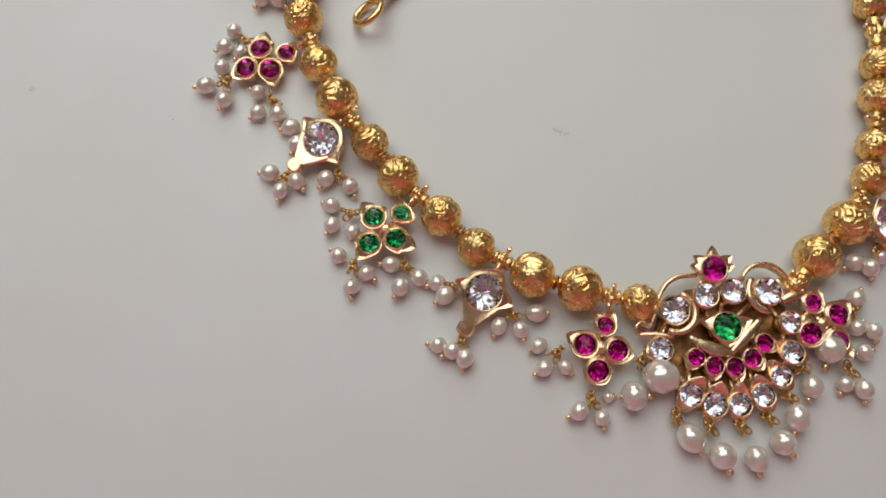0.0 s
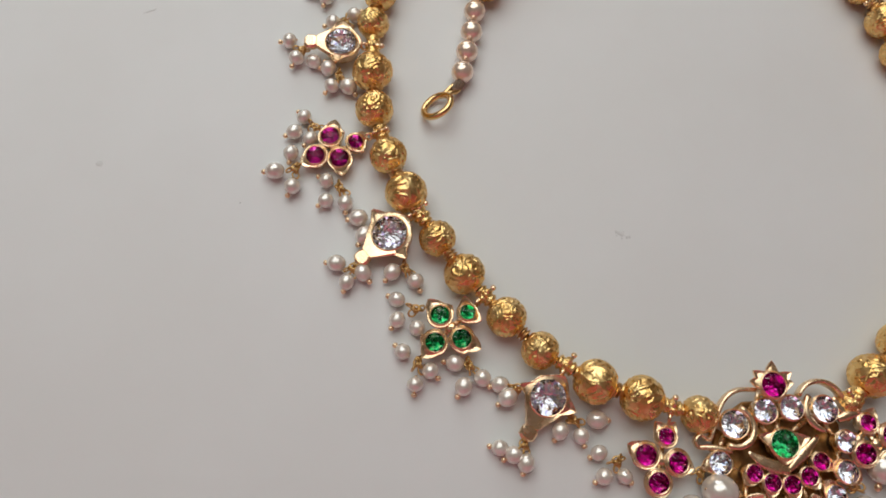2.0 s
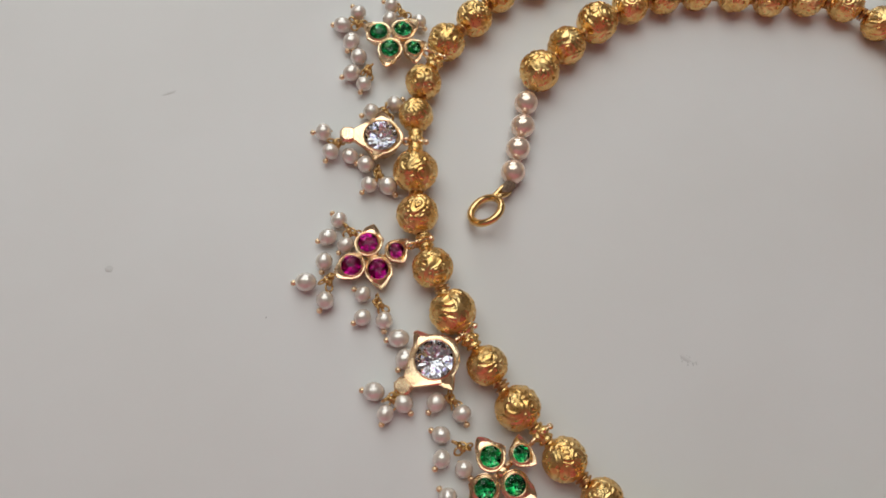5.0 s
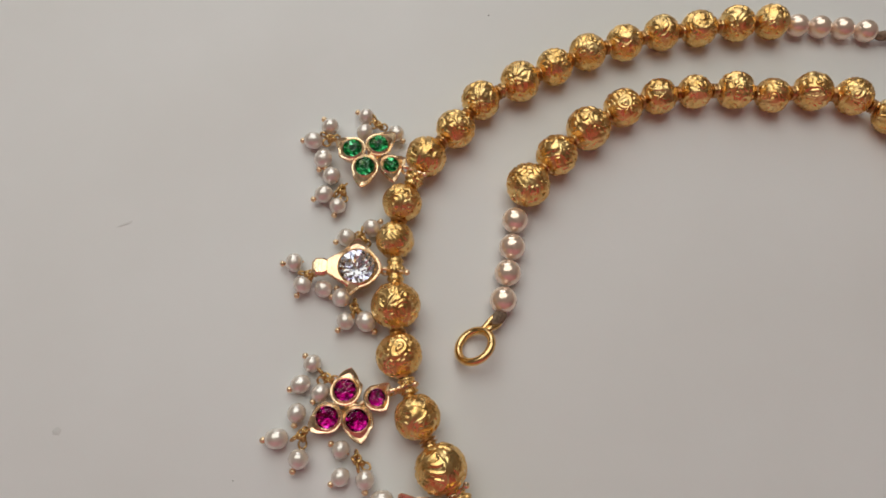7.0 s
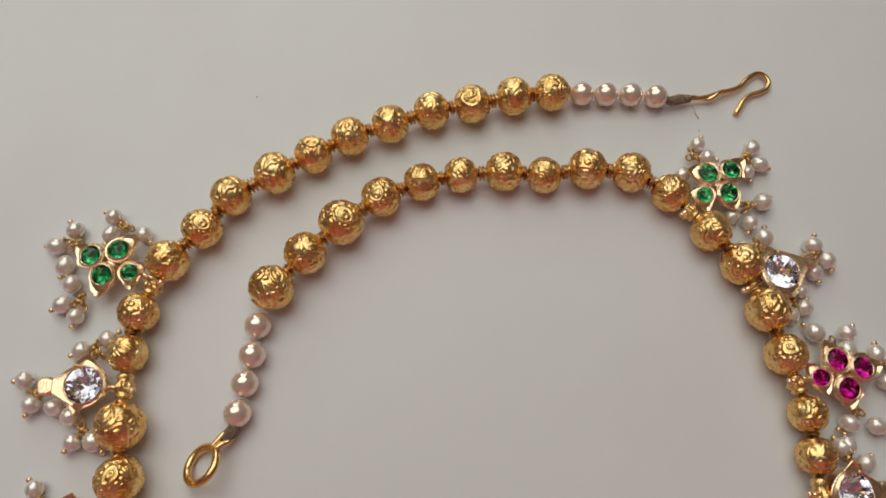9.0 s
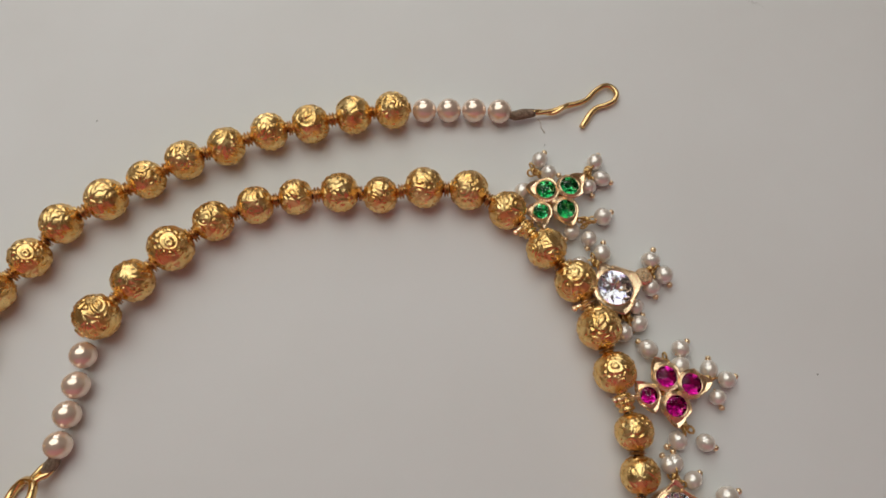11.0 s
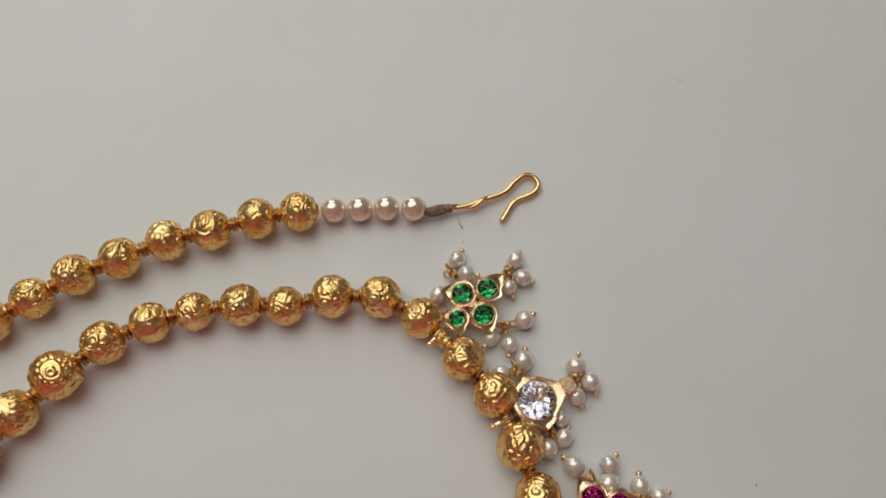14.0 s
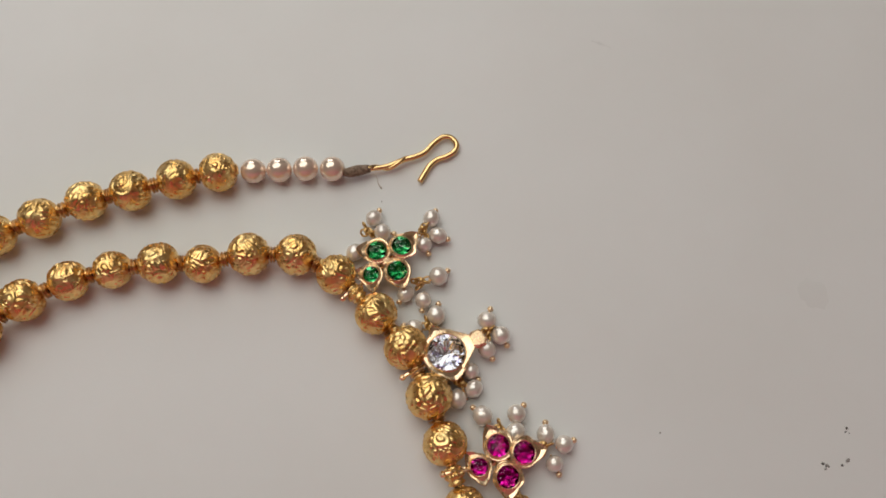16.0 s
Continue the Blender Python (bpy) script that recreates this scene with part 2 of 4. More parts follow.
def relief(variant):
    """Height of a bead's chased pattern at unit directions p, in parts of its radius: eyes, scrolls, fans and leaves side by side."""
    dice = np.random.RandomState(40 + variant)
    count = 6
    centres = []
    for k in range(count):
        x = 1 - 2 * (k + 0.5) / count
        w = 2.4 * k + variant + dice.uniform(-0.25, 0.25)
        centres.append((0.92 * x, math.sqrt(1 - x * x) * math.cos(w), math.sqrt(1 - x * x) * math.sin(w)))
    centres = np.array(centres)
    centres /= np.linalg.norm(centres, axis=1)[:, None]
    spin, kinds = dice.uniform(0, 6.28, count), np.roll([0, 2, 0, 3, 0, 1], variant)

    def ridge(v, sharp=4.0):
        return 1 / (1 + np.exp(-sharp * v))

    def line(v, wide):
        return np.exp(-((v / wide) ** 2))

    def height(p):
        x, y, z = p[:, 0], p[:, 1], p[:, 2]
        sway = 0.13 * np.stack([np.sin(5 * y + spin[0]), np.sin(5 * z + spin[1]), np.sin(5 * x + spin[2])], 1)
        warped = p + sway
        warped /= np.linalg.norm(warped, axis=1)[:, None]
        angles = np.arccos(np.clip(warped @ centres.T, -1, 1))
        order = np.argsort(angles, axis=1)
        near = order[:, 0]
        first, second = np.take_along_axis(angles, order[:, :1], 1)[:, 0], np.take_along_axis(angles, order[:, 1:2], 1)[:, 0]
        inside = ridge((second - first) - 0.12, 36)
        h = np.zeros(len(p))
        for k in range(count):
            c = centres[k]
            e = np.cross(c, [0.31, math.sin(spin[k]), math.cos(spin[k])])
            e /= np.linalg.norm(e)
            f = np.cross(c, e)
            u, v, a = warped @ e / 1.4, warped @ f / 1.4, angles[:, k] / 1.4
            phi = np.arctan2(v, u)
            if kinds[k] == 0:
                # an eye in two rings, with lobes all round
                q = 1.1 * line(a - 0.09, 0.045) + line(a - 0.25, 0.05)
                q = q + 1.1 * ridge(np.cos((8 + k % 4) * phi) + 0.1, 6) * ridge((a - 0.36) * 40) * ridge((0.56 - a + 0.05 * np.cos(3 * phi)) * 30)
            elif kinds[k] == 1:
                # a scroll with a broken outer edge
                q = 1.1 * ridge(np.cos(phi - 15 * a) - 0.35, 7) * (0.7 + 0.3 * np.cos(5 * phi)) + 0.6 * line(a - 0.5, 0.05)
            elif kinds[k] == 2:
                # a fan of thin ribs that part from one point, under an arched edge
                g = np.arctan2(v, u + 0.7)
                q = ridge(np.cos(21 * g) - 0.2, 7) * ridge((u + 0.22) * 30) * ridge((0.26 - u) * 30) + line(u - 0.34 + 0.5 * v * v, 0.05) + 0.9 * line(a - 0.1, 0.05) * (u < 0)
            else:
                # two long leaves with a vein and slanting hatches
                bend = v + 0.4 * u * u - 0.06
                q = line(np.abs(bend) - 0.24, 0.055) + line(bend, 0.04) + 0.8 * ridge(np.cos(23 * (u + np.abs(bend))) - 0.3, 7) * (np.abs(bend) < 0.2)
            h += np.where(near == k, q, 0)
        wrinkle = np.sin(6 * x + 2.0 * np.sin(4 * y + spin[4])) + np.sin(5 * z + 2.0 * np.sin(4 * x + spin[5])) + 0.5 * np.sin(8 * y + spin[2])
        h = h * inside + 0.8 * line(second - first, 0.08) * (0.6 + 0.4 * np.sin(9 * x + 7 * z + spin[1]))
        return np.maximum(h, 0.45 * line(wrinkle, 0.2)) + 0.07 * np.sin(8 * y + 3 * np.sin(6 * z) + spin[3])

    return height


def bead_mesh(variant, n=180, m=112):
    height = relief(variant)
    u, v = np.meshgrid(2 * np.pi * np.arange(n) / n, np.linspace(0.27, np.pi - 0.27, m))
    p = np.stack([np.cos(v), np.sin(v) * np.cos(u), np.sin(v) * np.sin(u)], -1).reshape(-1, 3)
    h = height(p) * np.clip((1 - np.abs(p[:, 0])) * 6, 0, 1)
    q = p * (0.956 + 0.068 * np.tanh(1.1 * h))[:, None]
    q[:, 0] *= 0.985
    faces = [(i * n + k, (i + 1) * n + k, (i + 1) * n + (k + 1) % n, i * n + (k + 1) % n) for i in range(m - 1) for k in range(n)]
    k0 = len(q)
    # a collar round each hole
    rings = []
    for sgn in (1, -1):
        for x, r in ((0.975, 0.27), (1.0, 0.24), (0.99, 0.13), (0.8, 0.12)):
            rings += [(sgn * x, r * math.cos(2 * math.pi * k / n), r * math.sin(2 * math.pi * k / n)) for k in range(n)]
    faces = [f[::-1] for f in faces]
    for s in range(2):
        base = k0 + s * 4 * n
        edge = 0 if s == 0 else (m - 1) * n
        loops = [edge, base, base + n, base + 2 * n, base + 3 * n]
        for a, b in zip(loops, loops[1:]):
            for k in range(n):
                f = (a + k, a + (k + 1) % n, b + (k + 1) % n, b + k)
                faces.append(f[::-1] if s == 0 else f)
    return mesh_of("gold_bead", list(map(tuple, q)) + rings, [f[::-1] for f in faces], GOLD)


BEADS = [bead_mesh(v) for v in range(7)]
SPACER = mesh_of("spacer", *lathe([(-0.5, 1.0), (-0.44, 1.45), (-0.32, 1.65), (-0.2, 1.6), (-0.08, 1.1), (0.08, 1.1), (0.2, 1.6), (0.32, 1.65), (0.44, 1.45), (0.5, 1.0)], 24), SPACER_GOLD)


def collar_mesh():
    """A barrel between two ribbed rims, with granules chased round its middle."""
    profile, n = [(-0.5, 0.9, 0), (-0.48, 1.35, 0), (-0.4, 1.65, 0), (-0.32, 1.6, 0), (-0.25, 1.3, 0), (-0.17, 1.5, 0.12), (-0.08, 1.75, 0.3), (0.0, 1.85, 0.38), (0.08, 1.75, 0.3), (0.17, 1.5, 0.12), (0.25, 1.3, 0), (0.32, 1.6, 0), (0.4, 1.65, 0), (0.48, 1.35, 0), (0.5, 0.9, 0)], 48
    verts, faces = lathe([(x, r) for x, r, _ in profile], n)
    for i, (x, r, g) in enumerate(profile):
        for k in range(n):
            w = 2 * math.pi * k / n
            a = r + g * (abs(math.cos(4 * w)) ** 1.5 - 0.5) * 1.3
            verts[i * n + k] = (x, a * math.cos(w), a * math.sin(w))
    return mesh_of("collar", verts, faces, GOLD)


COLLAR = collar_mesh()
CORD_MESH = mesh_of("cord", *lathe([(-0.5, 0.75), (0.5, 0.75)], 10), CORD)
PEARL_MESH = [mesh_of("pearl", *ball(1.0, 24, 16, squash=s), PEARL) for s in ((1, 1, 1), (1.05, 0.98, 0.96), (0.92, 1.02, 1.0), (1.1, 0.95, 0.97))]
FAUX_MESH = mesh_of("pearl", *ball(1.0, 32, 20), FAUX)
rng = random.Random(5)


def along(a, b, z, spin=0.0, scale=(1, 1, 1)):
    """A pose halfway from a to b, in mm, with its x axis along the way between them."""
    w = math.atan2(b[1] - a[1], b[0] - a[0])
    m = Matrix.Translation(((a[0] + b[0]) / 2 * MM, (a[1] + b[1]) / 2 * MM, z * MM)) @ Matrix.Rotation(w, 4, "Z") @ Matrix.Rotation(spin, 4, "X")
    return m @ Matrix.Diagonal((*[s * MM for s in scale], 1))


# Beads in the order of the string: x, y and radius in mm.
outer_row = [(52.1, 173.9, 3.98), (43.7, 172.7, 4.08), (34.6, 170.6, 3.94), (25.8, 168.8, 3.86), (17.0, 165.5, 3.89), (8.5, 162.3, 3.93), (1.0, 158.0, 3.83), (-6.7, 153.5, 4.14), (-15.2, 148.3, 3.98), (-20.4, 141.1, 3.91), (-26.4, 134.1, 4.03)]
left_side = [(-30.8, 123.6, 4.16), (-31.8, 115.6, 3.97), (-31.0, 102.1, 4.44), (-29.9, 92.7, 4.12), (-26.1, 81.6, 3.98), (-21.6, 72.8, 4.39), (-14.3, 62.9, 3.79), (-8.2, 55.2, 4.21)]
lower_left = [(0.9, 46.4, 4.07), (8.0, 39.8, 3.80), (19.2, 33.8, 4.44), (28.7, 31.0, 4.42), (40.6, 28.3, 3.67)]
lower_right = [(77.3, 37.8, 4.42), (84.7, 45.0, 4.49), (91.5, 55.0, 4.46), (93.7, 62.7, 4.28), (96.1, 74.0, 4.25), (97.9, 82.3, 4.17)]
right_side = [(98.7, 97.7, 3.85), (98.3, 105.5, 3.86), (95.5, 116.7, 3.95), (93.1, 125.4, 4.23), (89.1, 135.0, 4.15), (83.7, 142.0, 4.04), (76.1, 150.5, 3.86)]
inner_row = [(68.2, 155.0, 3.96), (58.8, 155.6, 4.07), (49.7, 154.2, 3.65), (41.2, 154.7, 3.95), (32.1, 153.9, 3.58), (23.9, 152.1, 3.75), (15.6, 148.5, 3.99), (7.7, 142.7, 4.45), (0.8, 136.1, 4.11), (-5.3, 128.8, 4.32)]


def string_of(beads):
    """Threads gold beads along a line, with a spacer, or a wide collar where a pendant hangs, in each gap."""
    beads = [[x, y, r * 1.05] for x, y, r in beads]
    for a, b in zip(beads, beads[1:]):
        d = math.dist(a[:2], b[:2])
        if a[2] + b[2] > d - 0.35:
            k = (d - 0.35) / (a[2] + b[2])
            a[2], b[2] = a[2] * k, b[2] * k
    for i, (x, y, r) in enumerate(beads):
        a, b = beads[max(i - 1, 0)], beads[min(i + 1, len(beads) - 1)]
        w = math.atan2(b[1] - a[1], b[0] - a[0]) + rng.uniform(-0.06, 0.06)
        m = Matrix.Translation((x * MM, y * MM, r * MM)) @ Matrix.Rotation(w, 4, "Z") @ Matrix.Rotation(rng.uniform(0, 6.28), 4, "X")
        part("gold_bead", BEADS[rng.randrange(len(BEADS))], necklace, m=m @ Matrix.Diagonal((r * MM, r * MM, r * MM, 1)))
    for a, b in zip(beads, beads[1:]):
        d = math.dist(a[:2], b[:2])
        gap = d - (a[2] + b[2]) * 0.985
        t = (a[2] * 0.985 + gap / 2) / d
        mid = (a[0] + (b[0] - a[0]) * t, a[1] + (b[1] - a[1]) * t)
        e = ((b[0] - a[0]) / d, (b[1] - a[1]) / d)
        p, q = (mid[0] - e[0], mid[1] - e[1]), (mid[0] + e[0], mid[1] + e[1])
        part("cord", CORD_MESH, necklace, m=along(p, q, 4.0, 0, (gap + 0.8, 1, 1)))
        if gap > 1.9:
            part("collar", COLLAR, necklace, "gold collar with a granulated rim", m=along(p, q, 3.9, rng.uniform(0, 6), (gap * 0.92, 1, 1)))
        else:
            part("spacer", SPACER, necklace, m=along(p, q, 4.0, rng.uniform(0, 6), (max(gap * 0.9, 0.5), 1, 1)))


string_of(outer_row + left_side + lower_left)
string_of(lower_right + right_side + inner_row)

# Plain pearls at both ends, the ring and the hook.
for x, y in ((-7.8, 121.6), (-8.4, 115.8), (-9.3, 110.3), (-10.2, 104.7), (59.0, 174.5), (64.4, 174.5), (69.9, 174.5), (75.5, 174.2)):
    part("pearl", FAUX_MESH, necklace, "glossy pinkish cream round pearl", m=Matrix.Translation((x * MM, y * MM, 2.65 * MM)) @ Matrix.Diagonal((2.67 * MM, 2.67 * MM, 2.65 * MM, 1)))
tilted = Vector((-0.63, 0.41, 1.0)).normalized()
across = tilted.cross(Vector((0, 1, 0))).normalized()
ring = [Vector((-15.7, 95.3, 2.9)) + 3.45 * (math.cos(w) * across + math.sin(w) * tilted.cross(across)) for w in np.linspace(0, 2 * math.pi, 37)[:-1]]
part("clasp_ring", mesh_of("clasp_ring", *scaled(joined(tube(ring, 0.8, 12, True), tube([(-13.6, 98.0, 3.0), (-12.6, 98.9, 2.9), (-11.5, 99.5, 2.4), (-10.6, 100.6, 2.2)], [0.66, 0.6, 0.6, 0.5], 10, steps=4), tube([(-14.6, 98.2, 2.5), (-13.4, 99.6, 2.6), (-12.4, 100.9, 2.4), (-11.2, 101.8, 2.3)], [0.62, 0.6, 0.6, 0.5], 10, steps=4))), WIRE), necklace, "gold wire clasp ring")


def knot(line, widths):
    """Ragged thread wound along a line: a core and two loose turns round it."""
    core = [Vector(p) for p in line]
    turns = []
    for phase in (0.0, 2.6):
        wound = []
        for k in range(25):
            f = k / 24 * (len(core) - 1)
            a = min(int(f), len(core) - 2)
            p = core[a].lerp(core[a + 1], f - a)
            wide = (widths[a] + (widths[a + 1] - widths[a]) * (f - a)) * (0.75 + 0.3 * math.sin(k * 2.3 + phase))
            wound.append(p + Vector((0.25, 0.5, 0)) * wide * math.sin(k * 1.3 + phase) + Vector((0, 0, 0.9)) * wide * math.cos(k * 1.3 + phase))
        turns.append(tube(wound, 0.26, 6, steps=2))
    return joined(tube(line, widths, 10, steps=4), *turns)


part("thread", mesh_of("thread", *scaled(knot([(-10.3, 102.8, 2.4), (-10.7, 101.8, 2.3), (-11.4, 100.8, 2.2), (-12.3, 99.9, 2.2)], [0.8, 1.25, 1.3, 0.9])), THREAD), necklace, "knotted grey-brown thread")
part("thread", mesh_of("thread", *scaled(knot([(77.2, 173.6, 2.4), (79.0, 173.4, 2.2), (80.8, 173.8, 2.1), (83.4, 174.2, 1.9)], [0.6, 1.1, 1.2, 0.85])), THREAD), necklace, "knotted grey-brown thread")
hook_line = [(82.0, 174.0, 2.0), (84.9, 174.3, 1.8), (87.4, 174.8, 1.6), (90.4, 176.0, 1.5), (93.5, 176.9, 1.4), (95.4, 177.9, 1.3), (97.2, 179.8, 1.2), (99.3, 181.3, 1.1), (101.1, 181.2, 1.0), (102.3, 179.6, 0.9), (101.6, 177.8, 0.9), (99.8, 176.7, 0.9), (97.8, 176.1, 0.8), (96.2, 174.8, 0.8), (94.9, 172.9, 0.75), (93.8, 171.2, 0.75)]
twist = [(83.0 + 0.95 * k, 174.1 + 0.013 * k * k * 2 + 0.45 * math.sin(k * 0.9), 1.9 - 0.05 * k + 0.45 * math.cos(k * 0.9)) for k in range(11)]
part("clasp_hook", mesh_of("clasp_hook", *scaled(joined(tube(hook_line, [0.5, 0.55, 0.6, 0.62, 0.62] + [0.6] * 8 + [0.64, 0.7, 0.62], 10, steps=5), tube(twist, [0.5] * 10 + [0.3], 8, steps=4))), WIRE), necklace, "gold wire clasp hook with a twisted shank")


def gem(kind, r):
    """A brilliant-cut stone of girdle radius r: a clear crown on a foiled pavilion, in mm."""
    def circle(n, rad, z, turn=0.0):
        return [(rad * math.cos(2 * math.pi * (k + turn) / n), rad * math.sin(2 * math.pi * (k + turn) / n), z) for k in range(n)]

    n, jig = (14 if r > 3 else 10), random.Random(int(r * 100))

    def worn(ring_, d):
        return [(x + jig.uniform(-d, d) * r, y + jig.uniform(-d, d) * r, z + jig.uniform(-d, d) * r) for x, y, z in ring_]

    rows = [circle(n, 0.52 * r, 0.24 * r), circle(n, 0.76 * r, 0.18 * r, 0.5), circle(2 * n, r, 0.03 * r), circle(2 * n, r, -0.04 * r),
            worn(circle(2 * n, 0.68 * r, -0.3 * r, 0.5), 0.04), worn(circle(2 * n, 0.38 * r, -0.56 * r), 0.045), worn(circle(n, 0.16 * r, -0.74 * r), 0.03), [(0, 0, -0.88 * r)]]
    verts = [v for row in rows for v in row]
    at = [sum(len(q) for q in rows[:k]) for k in range(len(rows))]
    t, s, g, l, p, q, c, d = at
    faces, slots = [tuple(range(n))], [0]
    for k in range(n):
        j = (k + 1) % n
        faces += [(t + k, s + k, t + j), (t + j, s + k, g + (2 * k + 2) % (2 * n), s + j)]
        faces += [(s + k, g + 2 * k, g + 2 * k + 1), (s + k, g + 2 * k + 1, g + (2 * k + 2) % (2 * n))]
        faces += [(q + 2 * k, c + k, q + 2 * k + 1), (q + 2 * k + 1, c + k, c + j), (q + 2 * k + 1, c + j, q + (2 * k + 2) % (2 * n)), (c + k, d, c + j)]
        slots += [0] * 4 + [1] * 4
    for a in range(2 * n):
        b = (a + 1) % (2 * n)
        faces += [(g + a, l + a, l + b, g + b), (l + a, p + a, l + b), (l + b, p + a, p + b), (p + a, q + b, p + b), (p + a, q + a, q + b)]
        slots += [0] + [1] * 4
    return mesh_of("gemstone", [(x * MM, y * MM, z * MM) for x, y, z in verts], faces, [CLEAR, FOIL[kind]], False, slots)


def cup(r, tips, top, deep=1.9, wide=0.5, rim=0.2, n=72, fold=0.6, bend=(0, 0)):
    """A bezel cup round a stone of radius r at the origin: a raised rim in a plate with pointed tips of (degrees, length, width); bend: the way its plate slopes down, and how much."""
    deep = max(deep, 0.96 * r)
    outs = []
    for k in range(n):
        w, o = 360.0 * k / n, r + wide
        for deg, length, width in tips:
            d = abs((w - deg + 180) % 360 - 180) / width
            if d < 1:
                o = max(o, r + wide + (length - r - wide) * (1 - d) ** 1.3)
        outs.append(o)
    lift = [0.75 * fold * max(0.0, (o - r - wide) / 2.0) ** 0.7 for o in outs]
    rings = [
        [(r * 0.5, top - 0.72 * r)] * n,
        [(r * 0.985, top - 0.25 * r)] * n,
        [(r * 0.985, top + 0.1)] * n,
        [(r + 0.08, top + 0.17)] * n,
        [(r + rim, top + 0.1)] * n,
        [(r + rim + 0.1, top - 0.02)] * n,
        [((r + rim + 0.1) * 0.45 + max(o - 0.3, r + rim + 0.1) * 0.55, top - 0.1 - 0.32 * u) for o, u in zip(outs, lift)],
        [(max(o - 0.34, r + rim + 0.1), top - 0.1 - 0.06 * fold + u * 0.22) for o, u in zip(outs, lift)],
        [(o - 0.14, top - 0.06 - 0.06 * fold + u * 0.34) for o, u in zip(outs, lift)],
        [(o, top - 0.18 - 0.06 * fold + u * 0.3) for o, u in zip(outs, lift)],
        [(o * 0.97, top - 0.9 + u * 0.2) for o, u in zip(outs, lift)],
        [(min(o, r + wide) * 0.9, top - deep) for o in outs],
        [(0.3, top - deep)] * n,
    ]
    verts, faces = [], []
    for i, ring_ in enumerate(rings):
        fall = bend[1] if i in (6, 7, 8, 9, 10) else 0
        verts += [(a * math.cos(2 * math.pi * k / n), a * math.sin(2 * math.pi * k / n), z - fall * (a - r) * math.cos(2 * math.pi * k / n - math.radians(bend[0]))) for k, (a, z) in enumerate(ring_)]
    for i in range(len(rings) - 1):
        for k in range(n):
            a, b = i * n + k, i * n + (k + 1) % n
            faces.append((a, a + n, b + n, b))
    return verts, [f[::-1] for f in faces]


def slab(edge, low, high, bevel=0.18):
    """A plate with the outline edge, its upper rim chamfered."""
    n = len(edge)
    mx, my = sum(p[0] for p in edge) / n, sum(p[1] for p in edge) / n
    inner = []
    for x, y in edge:
        d = math.dist((x, y), (mx, my))
        inner.append((x + (mx - x) / d * bevel, y + (my - y) / d * bevel))
    verts = [(x, y, low) for x, y in edge] + [(x, y, high - bevel) for x, y in edge] + [(x, y, high) for x, y in inner]
    faces = [tuple(range(n))[::-1], tuple(range(2 * n, 3 * n))]
    for k in range(n):
        j = (k + 1) % n
        faces += [(k, j, n + j, n + k), (n + k, n + j, 2 * n + j, 2 * n + k)]
    return verts, faces


def moved(piece, x, y, z=0.0, tilt=None):
    m = Matrix.Translation((x, y, z)) @ (tilt or Matrix())
    return [tuple(m @ Vector(v)) for v in piece[0]], piece[1]


HEADPIN = mesh_of("headpin", *scaled(joined(ball(0.62, 10, 7, (2.55, 0, 0)), tube([(-2.1, 0, 0), (2.4, 0, 0)], 0.2, 6))), POLISHED)
LINK = mesh_of("link", *scaled(joined(ball(0.6, 10, 7, (0.4, 0.3, 0)), 
    tube([(0.85 * math.cos(w), 0.75 * math.sin(w), 0.15 * math.sin(2 * w)) for w in np.linspace(0, 2 * math.pi, 15)[:-1]], 0.24, 6, True),
    tube([(1.3 + 0.8 * math.cos(w), 0.2 * math.sin(w), 0.7 * math.sin(w)) for w in np.linspace(0, 2 * math.pi, 15)[:-1]], 0.22, 6, True),
    tube([(-1.0 + 0.7 * math.cos(w), 0.5 * math.sin(w), 0.5 * math.sin(w)) for w in np.linspace(0, 2 * math.pi, 15)[:-1]], 0.22, 6, True))), DARK_GOLD)


def hang(pendant, pearls, roots, size=1.94):
    """Pearls of (x, y, degrees of the pin's ball[, radius]), each on its headpin; a bunch of links at each root of (x, y, degrees)."""
    for x, y, deg, *r in pearls:
        r = r[0] if r else size * rng.uniform(0.86, 1.04)
        z = r + 0.02 + rng.uniform(0, 0.25)
        m = Matrix.Translation((x * MM, y * MM, z * MM)) @ Matrix.Rotation(math.radians(deg), 4, "Z")
        drop = Matrix.Rotation(rng.uniform(0.1, 0.3), 4, "Y")
        part("pearl", PEARL_MESH[rng.randrange(4)], pendant, "small creamy white pearl", m=m @ Matrix.Rotation(rng.uniform(0, 6), 4, "X") @ Matrix.Diagonal((r * MM, r * MM, r * MM, 1)))
        k = r / 2.0
        part("headpin", HEADPIN, pendant, "gold headpin with a ball end", m=m @ drop @ Matrix.Diagonal((k, max(1, k * 0.8), max(1, k * 0.8), 1)))
    for x, y, deg in roots:
        for j in range(2):
            m = Matrix.Translation(((x + 0.5 * j) * MM, (y - 0.4 * j) * MM, (2.6 - 0.5 * j) * MM)) @ Matrix.Rotation(math.radians(deg + 50 * j), 4, "Z") @ Matrix.Rotation(0.4 + j, 4, "X")
            part("link", LINK, pendant, "small gold jump rings", m=m @ Matrix.Scale(1.0, 4))


